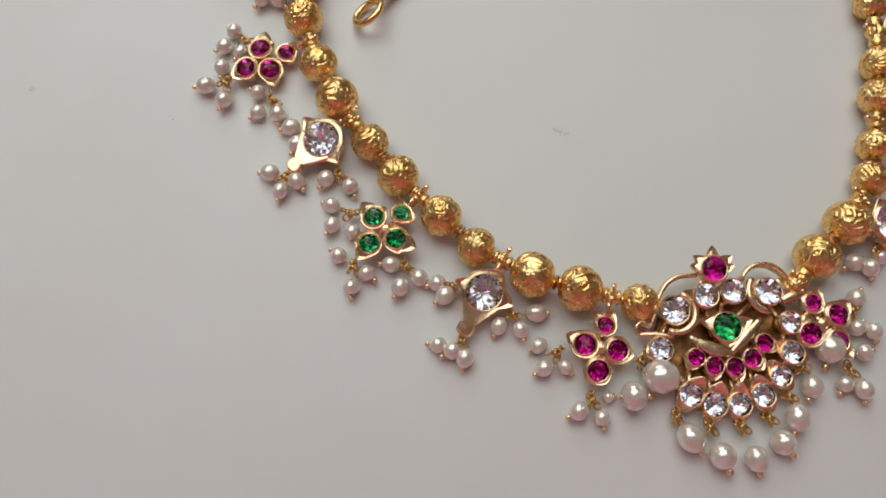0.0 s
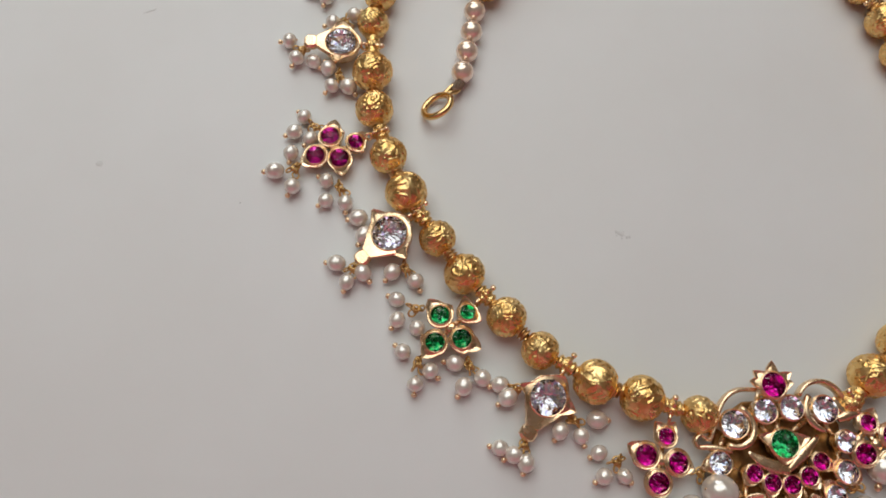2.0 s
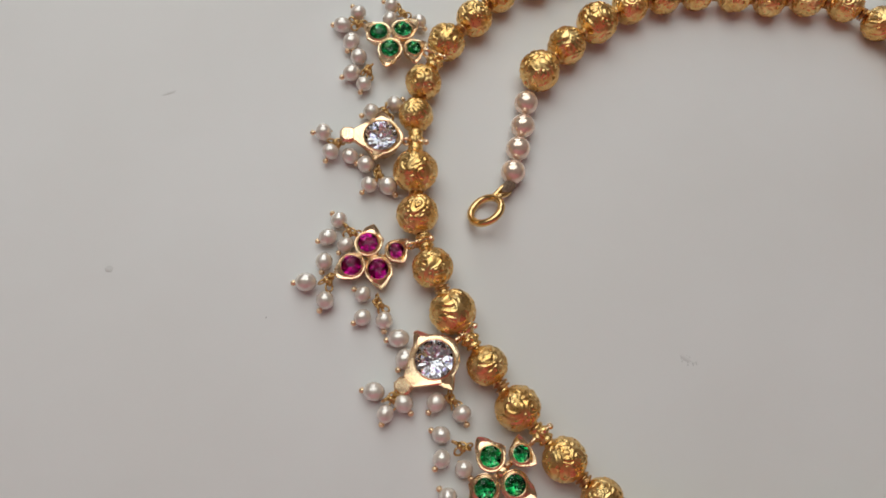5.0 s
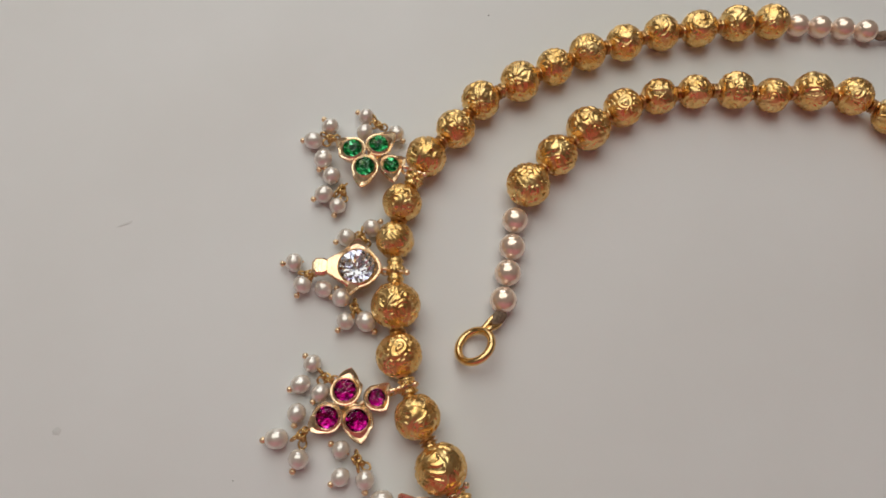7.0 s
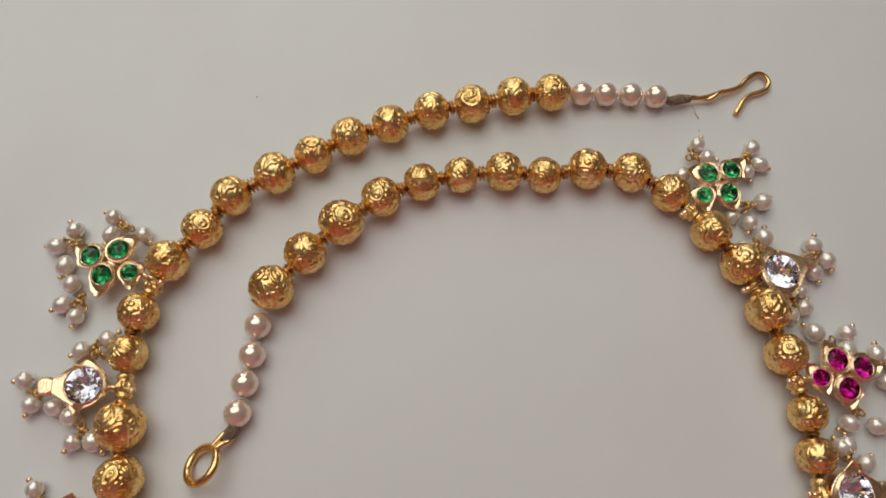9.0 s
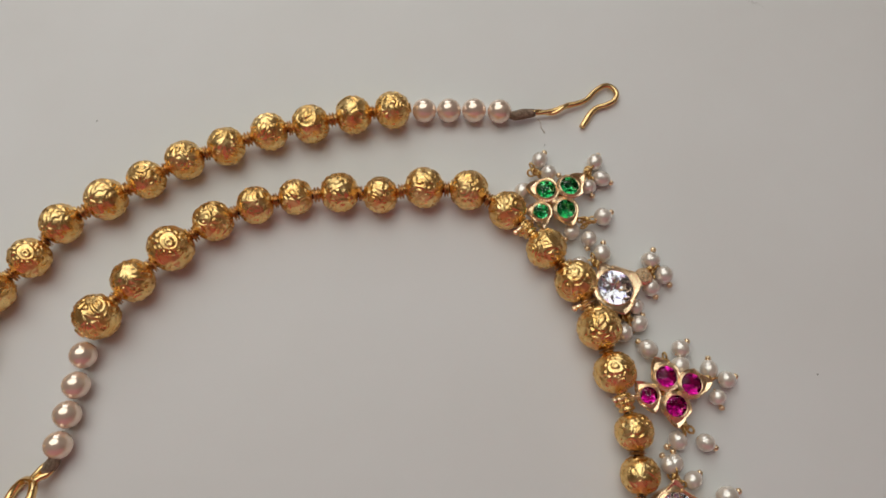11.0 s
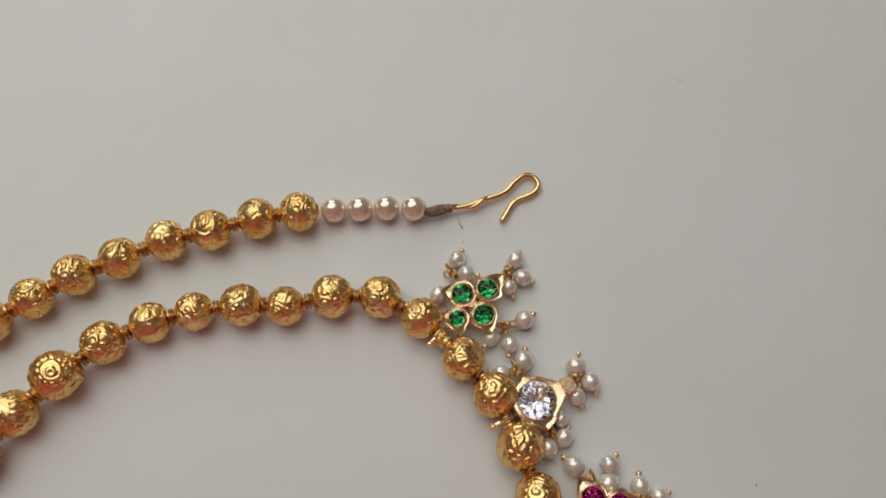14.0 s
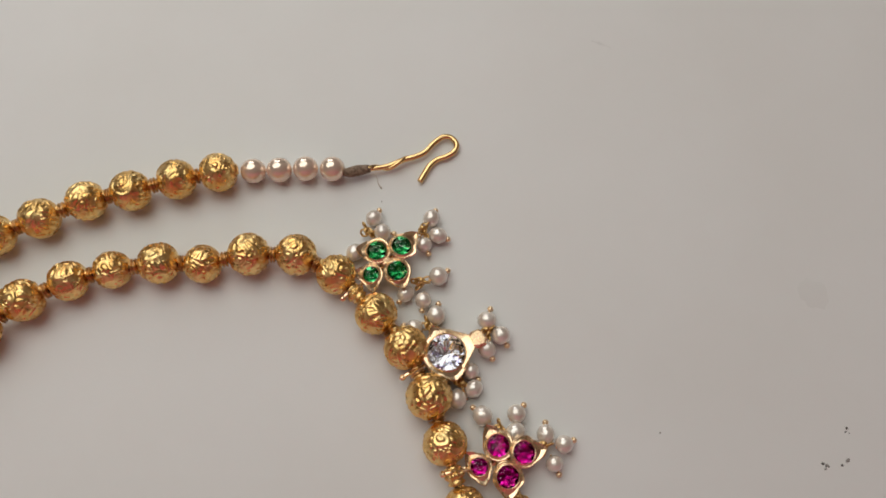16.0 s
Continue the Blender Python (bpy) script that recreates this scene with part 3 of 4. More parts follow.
def eyelet(x, y, toward):
    """A pair of loops that hold a pendant to its collar."""
    w = math.radians(toward)
    e = (math.cos(w), math.sin(w))
    loops = [tube([(x + e[0] * (s + 0.9 * math.cos(a)) - e[1] * 0.25 * math.sin(a), y + e[1] * (s + 0.9 * math.cos(a)) + e[0] * 0.25 * math.sin(a), 4.1 + 0.9 * math.sin(a)) for a in np.linspace(0, 2 * math.pi, 17)[:-1]], 0.32, 7, True) for s in (-0.8, 0.6)]
    knob = ball(0.62, 10, 7, (x + e[0] * 3.3, y + e[1] * 3.3, 5.6))
    stem = tube([(x + e[0] * 0.8, y + e[1] * 0.8, 4.8), (x + e[0] * 2.0, y + e[1] * 2.0, 5.7), (x + e[0] * 3.1, y + e[1] * 3.1, 5.6)], 0.36, 7, steps=3)
    return joined(*loops, knob, stem)


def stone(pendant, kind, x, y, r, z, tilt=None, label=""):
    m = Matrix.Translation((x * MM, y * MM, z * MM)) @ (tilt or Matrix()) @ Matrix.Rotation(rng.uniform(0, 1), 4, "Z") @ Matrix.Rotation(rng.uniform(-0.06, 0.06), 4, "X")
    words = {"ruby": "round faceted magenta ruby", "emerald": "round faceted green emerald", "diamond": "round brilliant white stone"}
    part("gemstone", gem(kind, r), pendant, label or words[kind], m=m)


def flower(kind, stones, tips, loop, pearls, roots, z=4.7):
    """A four-petal pendant: the small petal first. tips: for each petal its points of (degrees, length, width); loop: where it hangs."""
    cx, cy = sum(s[0] for s in stones) / 4, sum(s[1] for s in stones) / 4
    sizes = (1.62, 2.06) if kind == "ruby" else (1.58, 1.98)
    pieces, petals, lean = [moved(ball(1.3, 12, 8, squash=(1, 1, 0.55)), cx, cy, z - 0.75)], [], []
    for i, (x, y) in enumerate(stones):
        r = sizes[min(i, 1)]
        out = Vector((x - cx, y - cy, 0)).normalized()
        tilt = Matrix.Rotation(0.11, 4, Vector((-out.y, out.x, 0)))
        lean.append(tilt)
        petals.append(moved(cup(r, tips[i], 0.0, wide=0.78, fold=1.1), x, y, z, tilt))
        pieces.append(tube([(cx, cy, z - 1.2), (x * 0.7 + cx * 0.3, y * 0.7 + cy * 0.3, z - 2.2)], 0.6, 8))
    bail = eyelet(loop[0], loop[1], math.degrees(math.atan2(loop[1] - cy, loop[0] - cx)))
    colour = {"ruby": "magenta", "emerald": "green"}[kind]
    pendant = part("flower_pendant", mesh_of("flower_pendant", *scaled(joined(*pieces)), POLISHED, False), necklace, f"four-petal gold flower set with {colour} stones and pearl drops")
    for petal in petals:
        part("petal", mesh_of("petal", *scaled(petal), POLISHED, False), pendant, "pointed gold petal setting")
    part("bail", mesh_of("bail", *scaled(bail), POLISHED, False), pendant)
    for i, (x, y) in enumerate(stones):
        stone(pendant, kind, x, y, sizes[min(i, 1)], z + 0.02, lean[i])
    hang(pendant, pearls, roots)
    return pendant


def shoulder(r, wide, d, spread=68, n=24):
    """The flat plate that narrows from a stone of radius r to the neck of a tongue at d along x."""
    a = math.radians(spread)
    out = r + wide + 0.1
    corner, neck = Vector((out * math.cos(a), out * math.sin(a))), Vector((d - 1.7, 1.3))
    verts, faces = [], []
    for k in range(n + 1):
        u = 2 * k / n - 1
        near = Vector(((r + 0.22) * math.cos(a * u), (r + 0.22) * math.sin(a * u)))
        v = min(1.0, (1 - abs(u)) / 0.75)
        far = corner.lerp(neck, v)
        if v == 1.0:
            far.y *= abs(u) / 0.25
        far.y *= -1 if u < 0 else 1
        brink = far + (near - far).normalized() * min(0.3, (near - far).length * 0.4)
        verts += [(near.x, near.y, -0.9), (near.x, near.y, 0.02), (brink.x, brink.y, 0.16), (far.x, far.y, -0.08), (far.x, far.y, -0.9)]
    for k in range(n):
        for i in range(5):
            j = (i + 1) % 5
            faces.append((5 * k + i, 5 * k + j, 5 * k + 5 + j, 5 * k + 5 + i))
    return verts, [f[::-1] for f in faces] + [(0, 1, 2, 3, 4)[::-1], tuple(5 * n + i for i in range(5))]


def solitaire(x, y, r, tips, lug, loop, pearls, roots, z=4.8, tilt=(0, 0), wide=0.85):
    """A pendant with one large white stone in a pointed setting; lug: the end of its outer tongue."""
    lean = Matrix.Rotation(math.radians(tilt[0]), 4, "X") @ Matrix.Rotation(math.radians(tilt[1]), 4, "Y")
    w = math.atan2(lug[1] - y, lug[0] - x)
    d = math.dist((x, y), lug)
    c, s = math.cos(w), math.sin(w)
    edge = [(d - 2.3, -1.25), (d - 1.2, -1.75), (d + 0.3, -1.7), (d + 1.0, -0.8), (d + 1.0, 0.8), (d + 0.3, 1.7), (d - 1.2, 1.75), (d - 2.3, 1.25)]
    tongue = slab([(a * c - b * s, a * s + b * c) for a, b in edge], -1.1, 0.25, 0.5)
    bail = eyelet(loop[0], loop[1], math.degrees(math.atan2(loop[1] - y, loop[0] - x)))
    pendant = part("solitaire_pendant", mesh_of("solitaire_pendant", *scaled(moved(cup(r, tips[:-1], 0.0, 2.7, wide, fold=1.0), x, y, z, lean)), POLISHED, False), necklace, "pointed gold pendant set with one large clear stone and pearls")
    ribs = [tube([((d - k) * c - 1.0 * s, (d - k) * s + 1.0 * c, 0.22), ((d - k) * c + 1.0 * s, (d - k) * s - 1.0 * c, 0.22)], 0.13, 6) for k in (0.9, 0.3, -0.3)]
    part("tongue", mesh_of("tongue", *scaled(moved(joined(tongue, moved(shoulder(r, wide, d), 0, 0, 0, Matrix.Rotation(w, 4, "Z")), *ribs), x, y, z - 0.05, lean)), POLISHED, False), pendant, "engraved gold tongue")
    part("bail", mesh_of("bail", *scaled(bail), POLISHED, False), pendant)
    stone(pendant, "diamond", x, y, r, z + 0.02, lean)
    hang(pendant, pearls, roots)
    return pendant


# Left side, from the top.
flower("emerald", [(-33.4, 131.6), (-36.2, 136.2), (-41.5, 134.9), (-38.7, 130.9)],
       [[(30, 3.6, 40), (-80, 3.9, 45)], [(45, 4.6, 50)], [(150, 4.1, 45), (215, 3.2, 40)], [(-98, 4.6, 55)]], (-29.7, 130.5),
       [(-39.4, 144.1, 150), (-46.7, 141.1, 129), (-49.9, 137.6, 177), (-47.5, 133.5, -108), (-45.5, 129.7, 130), (-46.7, 125.5, -151), (-43.8, 123.2, -105), (-32.8, 140.4, -47), (-39.4, 140.3, -117)],
       [(-36.9, 142.2, 120), (-46.5, 138.3, 160), (-43.3, 126.5, -130)])
solitaire(-38.8, 109.5, 3.4, [(92, 5.9, 38), (-4, 4.9, 40), (-100, 6.0, 22), (180, 7.2, 58)], (-46.4, 109.2), (-32.5, 108.8),
          [(-41.5, 116.4, -155), (-36.6, 118.6, 45), (-51.2, 110.6, -175), (-49.2, 106.1, -114), (-45.1, 105.6, -43), (-41.5, 103.9, 119), (-40.4, 99.3, -128), (-36.5, 99.4, -47)],
          [(-38.5, 116.4, 90), (-48.0, 108.3, 180), (-38.9, 101.9, -90)])
flower("ruby", [(-33.6, 85.0), (-39.4, 86.1), (-42.3, 81.1), (-36.9, 80.8)],
       [[(50, 3.6, 45), (-50, 3.0, 40)], [(80, 4.4, 50), (20, 3.3, 35)], [(215, 4.0, 50)], [(-75, 4.3, 50), (-20, 3.2, 35)]], (-29.9, 86.2),
       [(-45.9, 91.0, 136), (-47.7, 87.1, -152), (-44.0, 85.7, -127), (-47.9, 81.8, -98), (-51.0, 77.2, -173), (-46.8, 73.8, -114), (-39.5, 75.7, 152), (-39.2, 71.0, -143), (-34.8, 70.7, -88), (-31.7, 67.3, -168)],
       [(-43.1, 88.5, 140), (-46.7, 78.1, 215), (-36.4, 74.0, -80)], 3.1)
solitaire(-24.6, 63.2, 3.72, [(128, 6.9, 24), (45, 5.4, 40), (-55, 7.0, 22), (220, 6.6, 36)], (-30.7, 57.4), (-19.6, 67.9),
          [(-35.6, 56.7, 177), (-33.1, 52.7, -105), (-29.8, 54.9, -50), (-23.6, 55.4, -124), (-18.5, 53.7, -61), (-30.2, 63.3, -117)],
          [(-32.1, 55.9, 210), (-20.9, 56.3, -80)], tilt=(4, -9), wide=1.15)
flower("emerald", [(-7.3, 46.9), (-13.0, 46.0), (-13.8, 40.3), (-8.3, 41.3)],
       [[(100, 3.6, 40), (-30, 3.4, 45)], [(128, 4.4, 50), (40, 3.3, 35)], [(235, 4.2, 50), (170, 3.2, 35)], [(-25, 4.6, 50), (-80, 3.3, 35)]], (-4.5, 49.8),
       [(-22.2, 49.5, 159), (-21.9, 45.1, -121), (-17.6, 43.6, -50), (-20.3, 38.5, 143), (-14.4, 34.8, -41), (-17.4, 31.9, -93), (-9.4, 36.6, 176), (-7.4, 31.9, -119), (-3.6, 33.8, -47)],
       [(-18.2, 47.7, 160), (-17.2, 36.3, 240), (-6.6, 36.3, -80)])
solitaire(9.5, 30.2, 3.7, [(158, 6.6, 20), (52, 5.6, 34), (-25, 6.6, 26), (245, 6, 24)], (5.5, 22.5), (13.0, 36.0),
          [(0.3, 20.1, 174), (3.1, 18.9, -151), (5.6, 17.4, -105), (12.5, 23.9, -119), (16.8, 23.2, -72), (20.0, 26.5, 0), (1.7, 30.1, -142), (0.1, 32.7, -173)],
          [(4.9, 21.2, 230), (14.9, 26.3, -50), (3.6, 32.2, 170)], tilt=(10, 4))
flower("ruby", [(33.4, 23.7), (29.1, 19.9), (31.4, 14.7), (35.5, 18.7)],
       [[(55, 3.6, 42), (125, 3.6, 42)], [(150, 4.2, 45), (210, 3.0, 35)], [(-60, 3.0, 40), (220, 3.0, 40)], [(-20, 3.5, 40)]], (34.5, 28.1),
       [(20.4, 20.0, -150, 1.65), (21.3, 15.5, -145, 1.74), (25.5, 15.7, -40, 1.52), (27.8, 7.2, -150, 1.93), (32.2, 5.9, -78, 1.60), (33.7, 9.9, 10, 1.19)],
       [(23.7, 18.7, 200), (30.0, 9.6, -100)], 4.6)

# Right side, from the top.
flower("emerald", [(83.0, 149.9), (84.3, 154.8), (89.3, 155.6), (88.2, 150.4)],
       [[(170, 3.8, 42), (-85, 3.9, 42)], [(168, 4.4, 50), (75, 3.0, 40)], [(40, 4.6, 48), (-30, 3.3, 35)], [(-70, 3.9, 45), (190, 3.0, 35)]], (79.9, 147.2),
       [(83.8, 162.9, 56), (85.5, 159.5, -4), (79.7, 155.6, -131), (95.7, 162.2, 61), (96.9, 158.4, -23), (93.9, 156.5, -66), (96.4, 149.6, 31), (89.6, 146.4, -130), (93.1, 144.8, -100)],
       [(82.6, 159.9, 120), (93.8, 159.4, 50), (92.5, 148.5, -10)])
solitaire(96.9, 133.5, 3.6, [(115, 6.1, 22), (178, 4.9, 40), (-75, 5.8, 40), (22, 7.4, 46)], (103.8, 136.3), (91.2, 130.6),
          [(95.5, 141.5, 76), (91.0, 139.2, 160), (105.5, 139.9, 69), (108.0, 136.8, -62), (105.0, 134.2, -62), (101.5, 130.1, -49), (101.8, 126.7, -148), (98.5, 124.9, 174)],
          [(93.9, 139.4, 110), (105.0, 137.5, 30), (99.2, 128.0, -70)], tilt=(-4, 4), wide=1.1)
flower("ruby", [(101.5, 112.2), (105.3, 115.7), (110.0, 114.2), (106.6, 110.1)],
       [[(130, 3.6, 42), (-75, 3.6, 42)], [(115, 4.4, 48), (50, 3.2, 35)], [(5, 4.4, 48), (70, 3.2, 35)], [(-90, 4.2, 45), (-20, 3.2, 35)]], (98.0, 111.8),
       [(103.1, 121.5, 135), (109.6, 121.5, 43), (109.0, 118.0, -137), (114.8, 117.3, 84), (118.1, 115.3, 18), (115.9, 111.9, -71), (107.0, 103.9, -150), (112.4, 103.4, -27), (106.0, 99.7, 90)],
       [(106.3, 118.6, 100), (113.8, 115.2, 10), (108.0, 106.9, -80)])
solitaire(104.5, 91.0, 3.6, [(88, 6.0, 26), (178, 5.0, 40), (-85, 6.2, 26), (0, 6.2, 40)], (111.8, 91.5), (98.8, 90.9),
          [(109.1, 96.6, 37), (105.0, 99.3, 120), (115.1, 93.6, 20), (116.7, 89.6, -30), (112.7, 87.3, -70), (106.1, 82.4, -100), (102.7, 81.5, -120)],
          [(105.7, 97.0, 90), (113.4, 91.2, 0), (105.2, 84.4, -90)], tilt=(5, 8))
flower("emerald", [(99.0, 67.3), (102.1, 71.4), (106.4, 67.7), (102.5, 63.4)],
       [[(150, 3.6, 42), (-130, 3.6, 42)], [(100, 4.4, 48)], [(10, 4.4, 48)], [(-80, 4.4, 48)]], (95.3, 68.1),
       [(100.3, 77.4, 110), (103.6, 76.8, 60), (111.8, 70.1, 30), (112.7, 66.2, -20), (110.0, 63.2, -60), (104.5, 57.5, -80), (101.1, 56.7, -120)],
       [(102.4, 75.4, 90), (109.8, 67.8, 0), (102.7, 59.5, -90)])
solitaire(93.9, 45.1, 3.65, [(120, 5.6, 28), (185, 5.0, 40), (-110, 6.0, 26), (-30, 6.2, 36)], (100.6, 41.0), (89.2, 49.8),
          [(86.4, 37.3, -149), (89.4, 36.2, -81), (92.1, 38.6, -135), (101.6, 36.9, -70), (104.5, 39.9, -10), (98.7, 50.1, 70)],
          [(91.2, 39.7, -110), (102.0, 40.1, -30)], tilt=(8, 8))
flower("ruby", [(75.1, 28.2), (79.7, 25.8), (79.0, 20.4), (73.8, 22.0)],
       [[(60, 3.6, 42), (140, 3.4, 42)], [(45, 4.2, 48), (150, 3.2, 35)], [(-50, 4.2, 48)], [(230, 3.0, 42)]], (73.0, 31.4),
       [(85.5, 29.7, 49), (88.1, 23.0, -74), (84.9, 23.7, 39), (85.4, 18.7, 13), (80.7, 12.5, -115), (84.2, 11.4, -85)],
       [(83.9, 26.7, 30), (81.5, 15.4, -80)], 4.9)

# ---- centre pendant ----
white = [(53.6, 29.5, 2.35, 5.6), (59.1, 30.4, 2.4, 5.6), (66.5, 30.5, 2.65, 4.8), (47.4, 26.7, 2.75, 4.8), (70.4, 24.3, 2.1, 4.6), (44.2, 19.0, 2.25, 4.2), (70.1, 18.4, 2.2, 4.2), (67.3, 13.8, 1.95, 4.0), (63.5, 10.1, 2.2, 3.8), (58.8, 8.4, 2.15, 3.7), (53.9, 8.4, 2.3, 3.7), (49.3, 10.1, 2.15, 3.8)]
red = [(50.8, 17.3, 1.65, 4.5), (54.3, 15.7, 1.72, 4.5), (58.3, 15.5, 1.75, 4.5), (61.9, 17.2, 1.75, 4.5), (64.6, 20.2, 1.7, 4.5)]


def arc(cx, cy, r, a, b, z, rad, flat=0.55, n=14, taper=0.6):
    return tube([(cx + r * math.cos(math.radians(a + (b - a) * k / n)), cy + r * math.sin(math.radians(a + (b - a) * k / n)), z) for k in range(n + 1)], [rad * (1 - taper + taper * math.sin(math.pi * (0.08 + 0.84 * k / n))) for k in range(n + 1)], 8, flat=flat)


# the back: a rail under the lower rows, and bars that tie the rows of stones together
rail = [(44.0, 18.9), (49.3, 9.8), (53.8, 8.1), (58.7, 8.4), (63.0, 9.8), (66.8, 13.7), (69.7, 18.3), (64.4, 20.1), (61.6, 17.2), (58.0, 15.5), (54.1, 15.8), (50.7, 17.2)]
centre = part("centre_pendant", mesh_of("centre_pendant", *scaled(tube([(x, y, 0.75) for x, y in rail], 0.6, 8, True, steps=3)), POLISHED, False), necklace, "large openwork gold centre pendant with mixed gemstones and pearls")


def fitting(name, *pieces, label="", mat=POLISHED):
    part(name, mesh_of(name, *scaled(joined(*pieces)), mat, name in ("scroll", "arm", "crescent", "bar")), centre, label)


# a plate added to darken the gaps between the stones like shade
plate = [(45.4, 27.6), (51.0, 31.6), (58.5, 32.4), (67.0, 32.6), (71.2, 28.0), (71.0, 21.0), (69.0, 15.6), (64.6, 11.6), (58.6, 10.0), (53.2, 10.0), (48.4, 11.4), (45.2, 15.6), (43.4, 20.4)]
fitting("shade_plate", slab(plate, 0.5, 1.3, 0.3), label="dark brown gold plate added as shade behind the stones", mat=GAP_SHADE)
for a, b in (((54.8, 34.5), (53.0, 29.0)), ((54.8, 34.5), (58.5, 30.1)), ((53.0, 29.0), (47.3, 26.7)), ((58.5, 30.1), (66.4, 30.1)), ((56.9, 23.3), (53.0, 29.0)), ((56.9, 23.3), (58.5, 30.1)), ((47.3, 26.7), (44.0, 18.9)), ((66.4, 30.1), (70.1, 24.2)), ((70.1, 24.2), (69.7, 18.3)), ((56.9, 23.3), (57.0, 18.1)), ((47.3, 26.7), (56.9, 23.3)), ((66.4, 30.1), (56.9, 23.3)), ((53.8, 8.1), (54.1, 15.8)), ((58.7, 8.4), (58.0, 15.5)), ((63.0, 9.8), (61.6, 17.2)), ((49.3, 9.8), (50.7, 17.2)), ((66.8, 13.7), (64.4, 20.1))):
    fitting("bar", tube([(*a, 1.5), (*b, 1.4)], 0.6, 8))
for i, (x, y, r, z) in enumerate(white):
    out = math.degrees(math.atan2(y - 22, x - 56))
    leaf = [(out - 8, r + 1.7, 62), (out + 172, r + 2.2, 62)] if i >= 6 else []
    if i in (4, 5):
        leaf = [(out, r + 1.8, 50)]
    lean = Matrix.Rotation(0.03, 4, Vector((-math.sin(math.radians(out)), math.cos(math.radians(out)), 0)))
    fitting("bezel", moved(cup(r, leaf, 0.0, 2.6, 0.34, 0.16, 48, bend=(-90 if i >= 8 else out, 0.7) if i >= 6 else (0, 0)), x, y, z, lean), label="gold leaf-shaped bezel" if leaf else "round gold bezel")
for x, y, r, z in red:
    fitting("bezel", moved(cup(r, [(math.degrees(math.atan2(y - 24, x - 56)), r + 1.4, 60)], 0.0, 2.4, 0.34, 0.18, 48), x, y, z), label="round gold bezel")
fitting("bezel", moved(cup(2.5, [(90, 5.0, 28), (35, 4.9, 28), (145, 4.9, 28), (172, 5.0, 28), (8, 4.4, 26)], 0.0, 2.4), 55.3, 34.7, 6.6), label="gold crown-shaped bezel with pointed leaves")
fitting("bezel", moved(cup(2.8, [(15, 5.6, 30), (165, 5.6, 30), (-90, 4.2, 34)], 0.0, 1.7), 57.3, 23.3, 5.0), label="gold bezel with side leaves")
# scrolls round the two outer white stones, and the arms of the frame
fitting("scroll", arc(47.4, 26.2, 4.0, -115, 70, 4.7, 0.85, 0.9, taper=0.35), label="gold scroll ribbon")
fitting("scroll", tube([(40.0, 21.9, 3.4), (39.5, 23.3, 3.5), (40.7, 24.4, 3.6), (42.3, 23.5, 3.6), (43.2, 25.6, 3.8), (44.3, 29.2, 4.0), (46.1, 32.0, 4.1), (48.8, 33.6, 4.2), (52.4, 33.8, 4.4)], [0.4, 0.5, 0.5, 0.5, 0.6, 0.6, 0.6, 0.55, 0.45], 8, steps=4, flat=2.2), label="gold scroll ribbon")
fitting("scroll", arc(66.6, 30.4, 4.15, 140, 262, 4.7, 0.85, 0.9, taper=0.35), label="gold scroll ribbon")
fitting("scroll", arc(66.0, 31.3, 4.9, 20, 160, 3.9, 0.6, 2.6, taper=0.2), label="gold scroll ribbon")
fitting("arm", tube([(47.0, 21.4, 3.9), (43.5, 21.9, 3.6), (40.0, 21.9, 3.4)], [0.6, 0.75, 0.4], 10, steps=4, flat=0.8))
fitting("crescent", tube([(49.7, 21.4, 4.8), (52.4, 19.7, 4.8), (55.2, 18.7, 4.8), (58.0, 18.0, 4.7)], [0.3, 1.25, 1.45, 0.5], 8, steps=4, flat=0.3), label="gold crescent plate")
fitting("arm", tube([(57.7, 18.0, 4.5), (60.9, 21.4, 4.7), (64.4, 25.0, 4.7)], [0.4, 1.2, 0.5], 8, steps=4, flat=0.35))
fitting("arm", tube([(69.0, 28.6, 4.6), (71.3, 29.6, 4.6), (73.4, 30.2, 4.6)], [0.7, 1.1, 0.7], 8, steps=4, flat=0.5))
fitting("arm", tube([(68.6, 33.0, 4.4), (70.2, 30.8, 4.4), (71.4, 28.4, 4.4)], [0.5, 0.9, 0.4], 8, steps=4, flat=0.6))
fitting("arm", tube([(72.0, 23.6, 4.0), (73.9, 26.1, 4.2)], 0.8, 8))
part("boss", BEADS[2], centre, "embossed domed gold boss", m=Matrix.Translation((72.4 * MM, 32.2 * MM, 3.4 * MM)) @ Matrix.Rotation(0.6, 4, "Z") @ Matrix.Rotation(1.1, 4, "X") @ Matrix.Diagonal((2.7 * MM, 2.5 * MM, 2.5 * MM, 1)))
for i, (x, y, r, z) in enumerate(white):
    out = math.atan2(y - 22, x - 56)
    stone(centre, "diamond", x, y, r, z + 0.02, Matrix.Rotation(0.03, 4, Vector((-math.sin(out), math.cos(out), 0))))
for x, y, r, z in red:
    stone(centre, "ruby", x, y, r, z + 0.02)
stone(centre, "ruby", 55.3, 34.7, 2.5, 6.62)
stone(centre, "emerald", 57.3, 23.3, 2.8, 5.02)
hang(centre, [(38.4, 10.0, 2, 2.85), (43.9, 13.7, -5, 3.45), (48.9, 2.1, -53, 2.7), (54.6, -1.2, -66, 2.55), (61.2, -1.7, -77, 2.35), (66.7, 1.3, -54, 2.4), (69.9, 6.0, -101, 2.5), (73.8, 11.9, -107, 2.15), (78.0, 19.3, -104, 3.0)],
     [(46.3, 6.4, -110), (52.6, 4.6, -100), (58.6, 4.6, -80), (64.1, 6.2, -70), (68.4, 10.3, -60), (40.5, 17.3, 200), (71.8, 15.6, -30)])
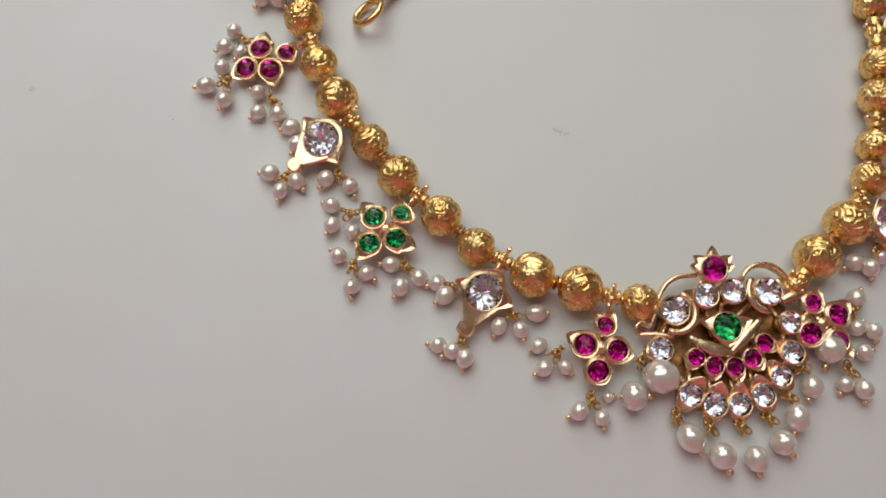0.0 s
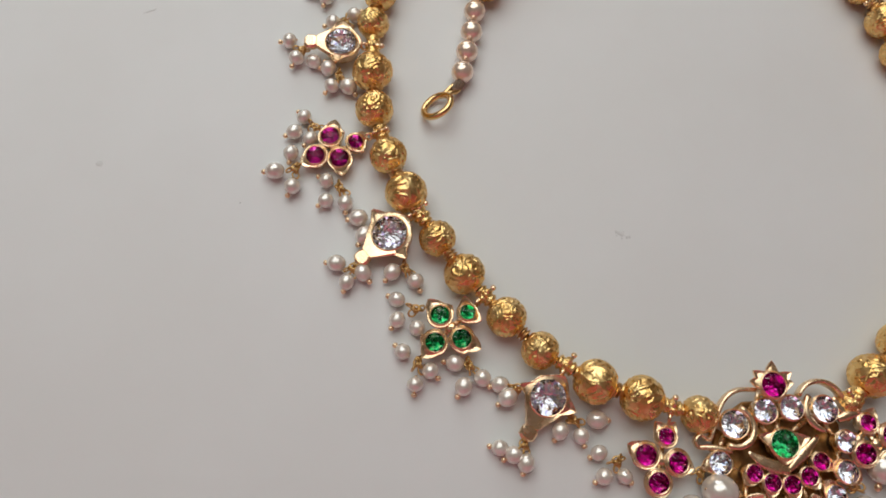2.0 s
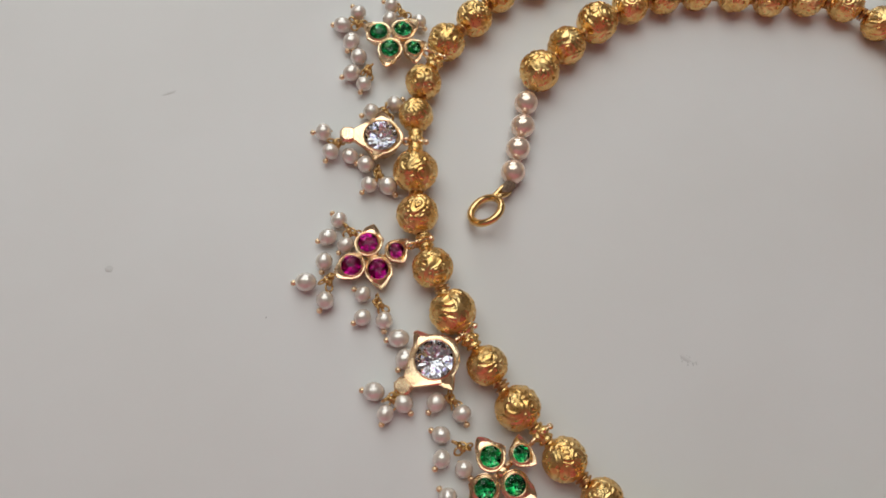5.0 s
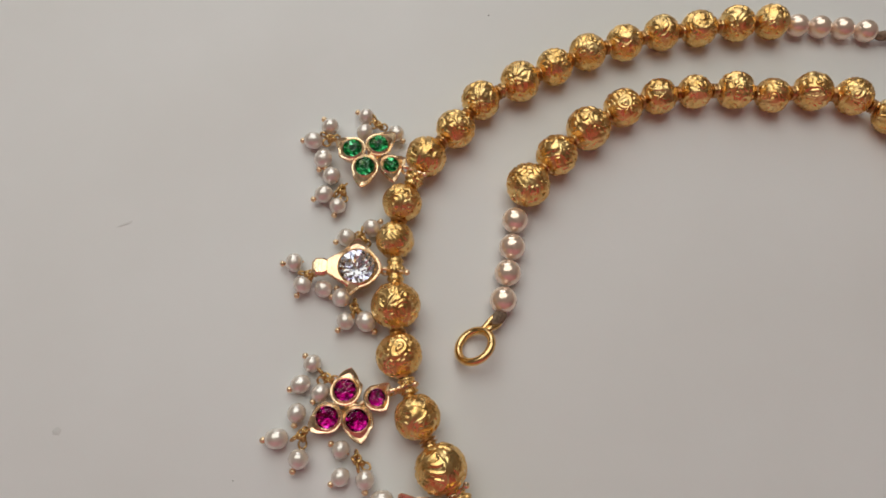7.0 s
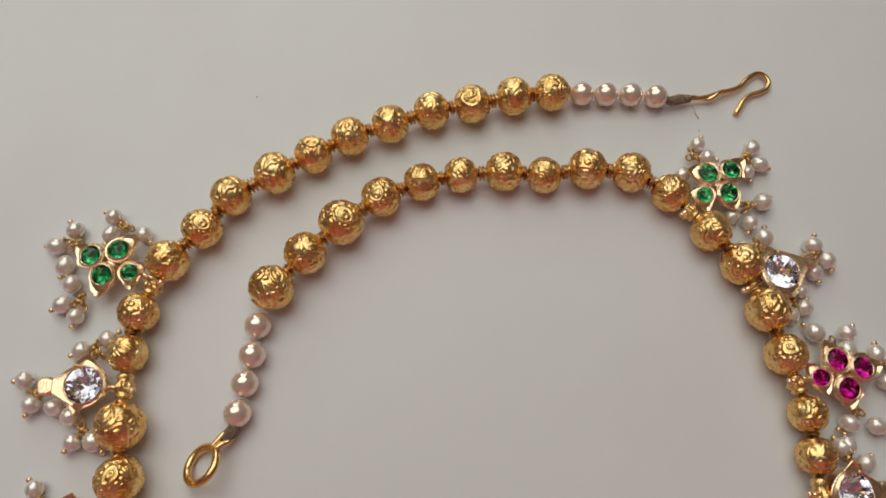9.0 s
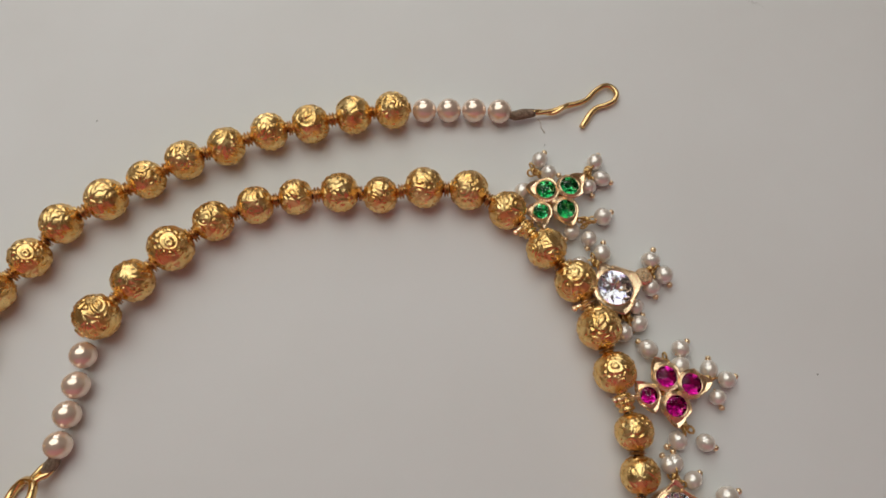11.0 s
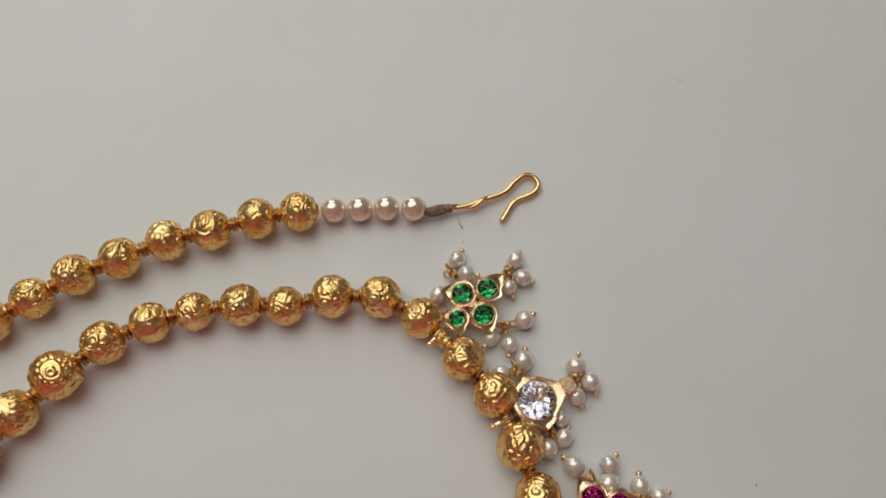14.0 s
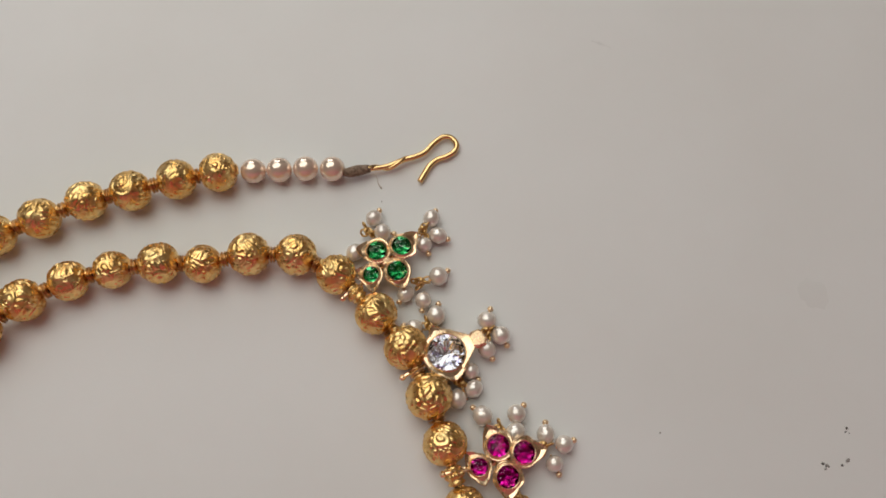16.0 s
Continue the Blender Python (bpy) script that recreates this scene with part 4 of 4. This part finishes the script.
part("collar", COLLAR, necklace, "gold collar with a granulated rim", m=along((71.2, 31.0), (75.1, 35.1), 4.2, 0, (4.5, 1.1, 1.1)))

# ---- marks and fibres on the table ----


def blot(x, y, size, mat, name, label, stretch=1.0, turn=0.0):
    n = 18
    rim = [(size * stretch * math.cos(2 * math.pi * k / n) * rng.uniform(0.75, 1.15), size * math.sin(2 * math.pi * k / n) * rng.uniform(0.75, 1.15)) for k in range(n)]
    verts = [(0, 0, 0.09)] + [(0.6 * a, 0.6 * b, 0.08) for a, b in rim] + [(a, b, 0.0) for a, b in rim]
    faces = [(0, 1 + k, 1 + (k + 1) % n) for k in range(n)] + [(1 + k, 1 + n + k, 1 + n + (k + 1) % n, 1 + (k + 1) % n) for k in range(n)]
    ob = new(name, mesh_of(name, *scaled((verts, faces)), mat))
    ob.matrix_basis = pose(x * MM, y * MM, 0.00002, 0, 0, turn)
    return tagged(ob, label, "speck", "specks on the table")


for x, y, s, k, turn in ((174.3, 114.9, 0.24, 1.4, 60), (173.9, 114.2, 0.16, 1.8, 20), (174.5, 113.9, 0.14, 1.0, 0), (168.0, 108.6, 0.3, 1.3, -30), (168.5, 108.1, 0.17, 1.5, 40), (171.7, 108.1, 0.24, 1.3, 10)):
    blot(x, y, s, SPECK, "speck", "tiny dark speck of dirt on the white table", k, turn)
for x, y, s, k, turn in ((168.8, 108.2, 0.32, 1.5, -40), (173.0, 108.9, 0.36, 1.6, 35), (168.3, 107.6, 0.2, 1.4, 10)):
    blot(x, y, s, GREY, "speck", "faint grey crumb of dirt on the white table", k, turn)
for x, y, s in ((137.4, 116.3, 0.2), (-13.1, 173.8, 0.21), (-58.2, 69.9, 0.13)):
    blot(x, y, s, GREY, "speck", "tiny grey speck of dust on the white table")


def smudge(x, y, size, stretch):
    """Faint flecks strewn round one spot, joined into one flat mark."""
    pieces = []
    for k in range(26):
        a, b, s = rng.gauss(0, size * stretch), rng.gauss(0, size * 0.6), rng.uniform(0.05, 0.2)
        rim = [(a + s * rng.uniform(0.6, 1.3) * math.cos(w), b + s * rng.uniform(0.6, 1.3) * math.sin(w), 0) for w in np.linspace(0, 2 * math.pi, 8)[:-1]]
        pieces.append(([(a, b, 0.04)] + rim, [(0, 1 + j, 1 + (j + 1) % 7) for j in range(7)]))
    ob = new("smudge", mesh_of("smudge", *scaled(joined(*pieces)), SMUDGE))
    ob.matrix_basis = pose(x * MM, y * MM, 0.00002, 0, 0, -25)
    tagged(ob, "faint grey flecked smudge on the white table", "smudge", "smudges on the table")


for x, y, s, k in ((27.0, 67.5, 0.6, 1.9), (138.0, 204.0, 0.4, 2.5)):
    smudge(x, y, s, k)
for x, y, s, k, turn in ((-90.3, 77.3, 0.75, 1.2, 10), (26.7, 67.7, 0.5, 2.4, -30), (28.3, 67.0, 0.25, 1.8, 10), (-85.5, 117.7, 0.35, 5.0, 28)):
    tagged(blot(x, y, s, PALE, "smudge", "faint pale grey smudge on the white table", k, turn), "", "smudge", "smudges on the table")
tagged(blot(173.9, 142.0, 3.4, WIPED, "smudge", "broad faint wiped mark on the white table", 0.9, 35), "", "smudge", "smudges on the table")
fibre = new("fibre", mesh_of("fibre", *scaled(tube([(84.0, 173.6, 0.4), (84.8, 172.6, 0.5), (84.9, 171.5, 0.3), (85.6, 170.3, 0.14)], [0.05, 0.06, 0.08, 0.2], 6, steps=5)), FIBRE))
tagged(fibre, "short curled pale fibre lying on the white table", "fibre")
blot(85.5, 167.3, 0.16, GREY, "speck", "tiny grey speck of dust on the white table")
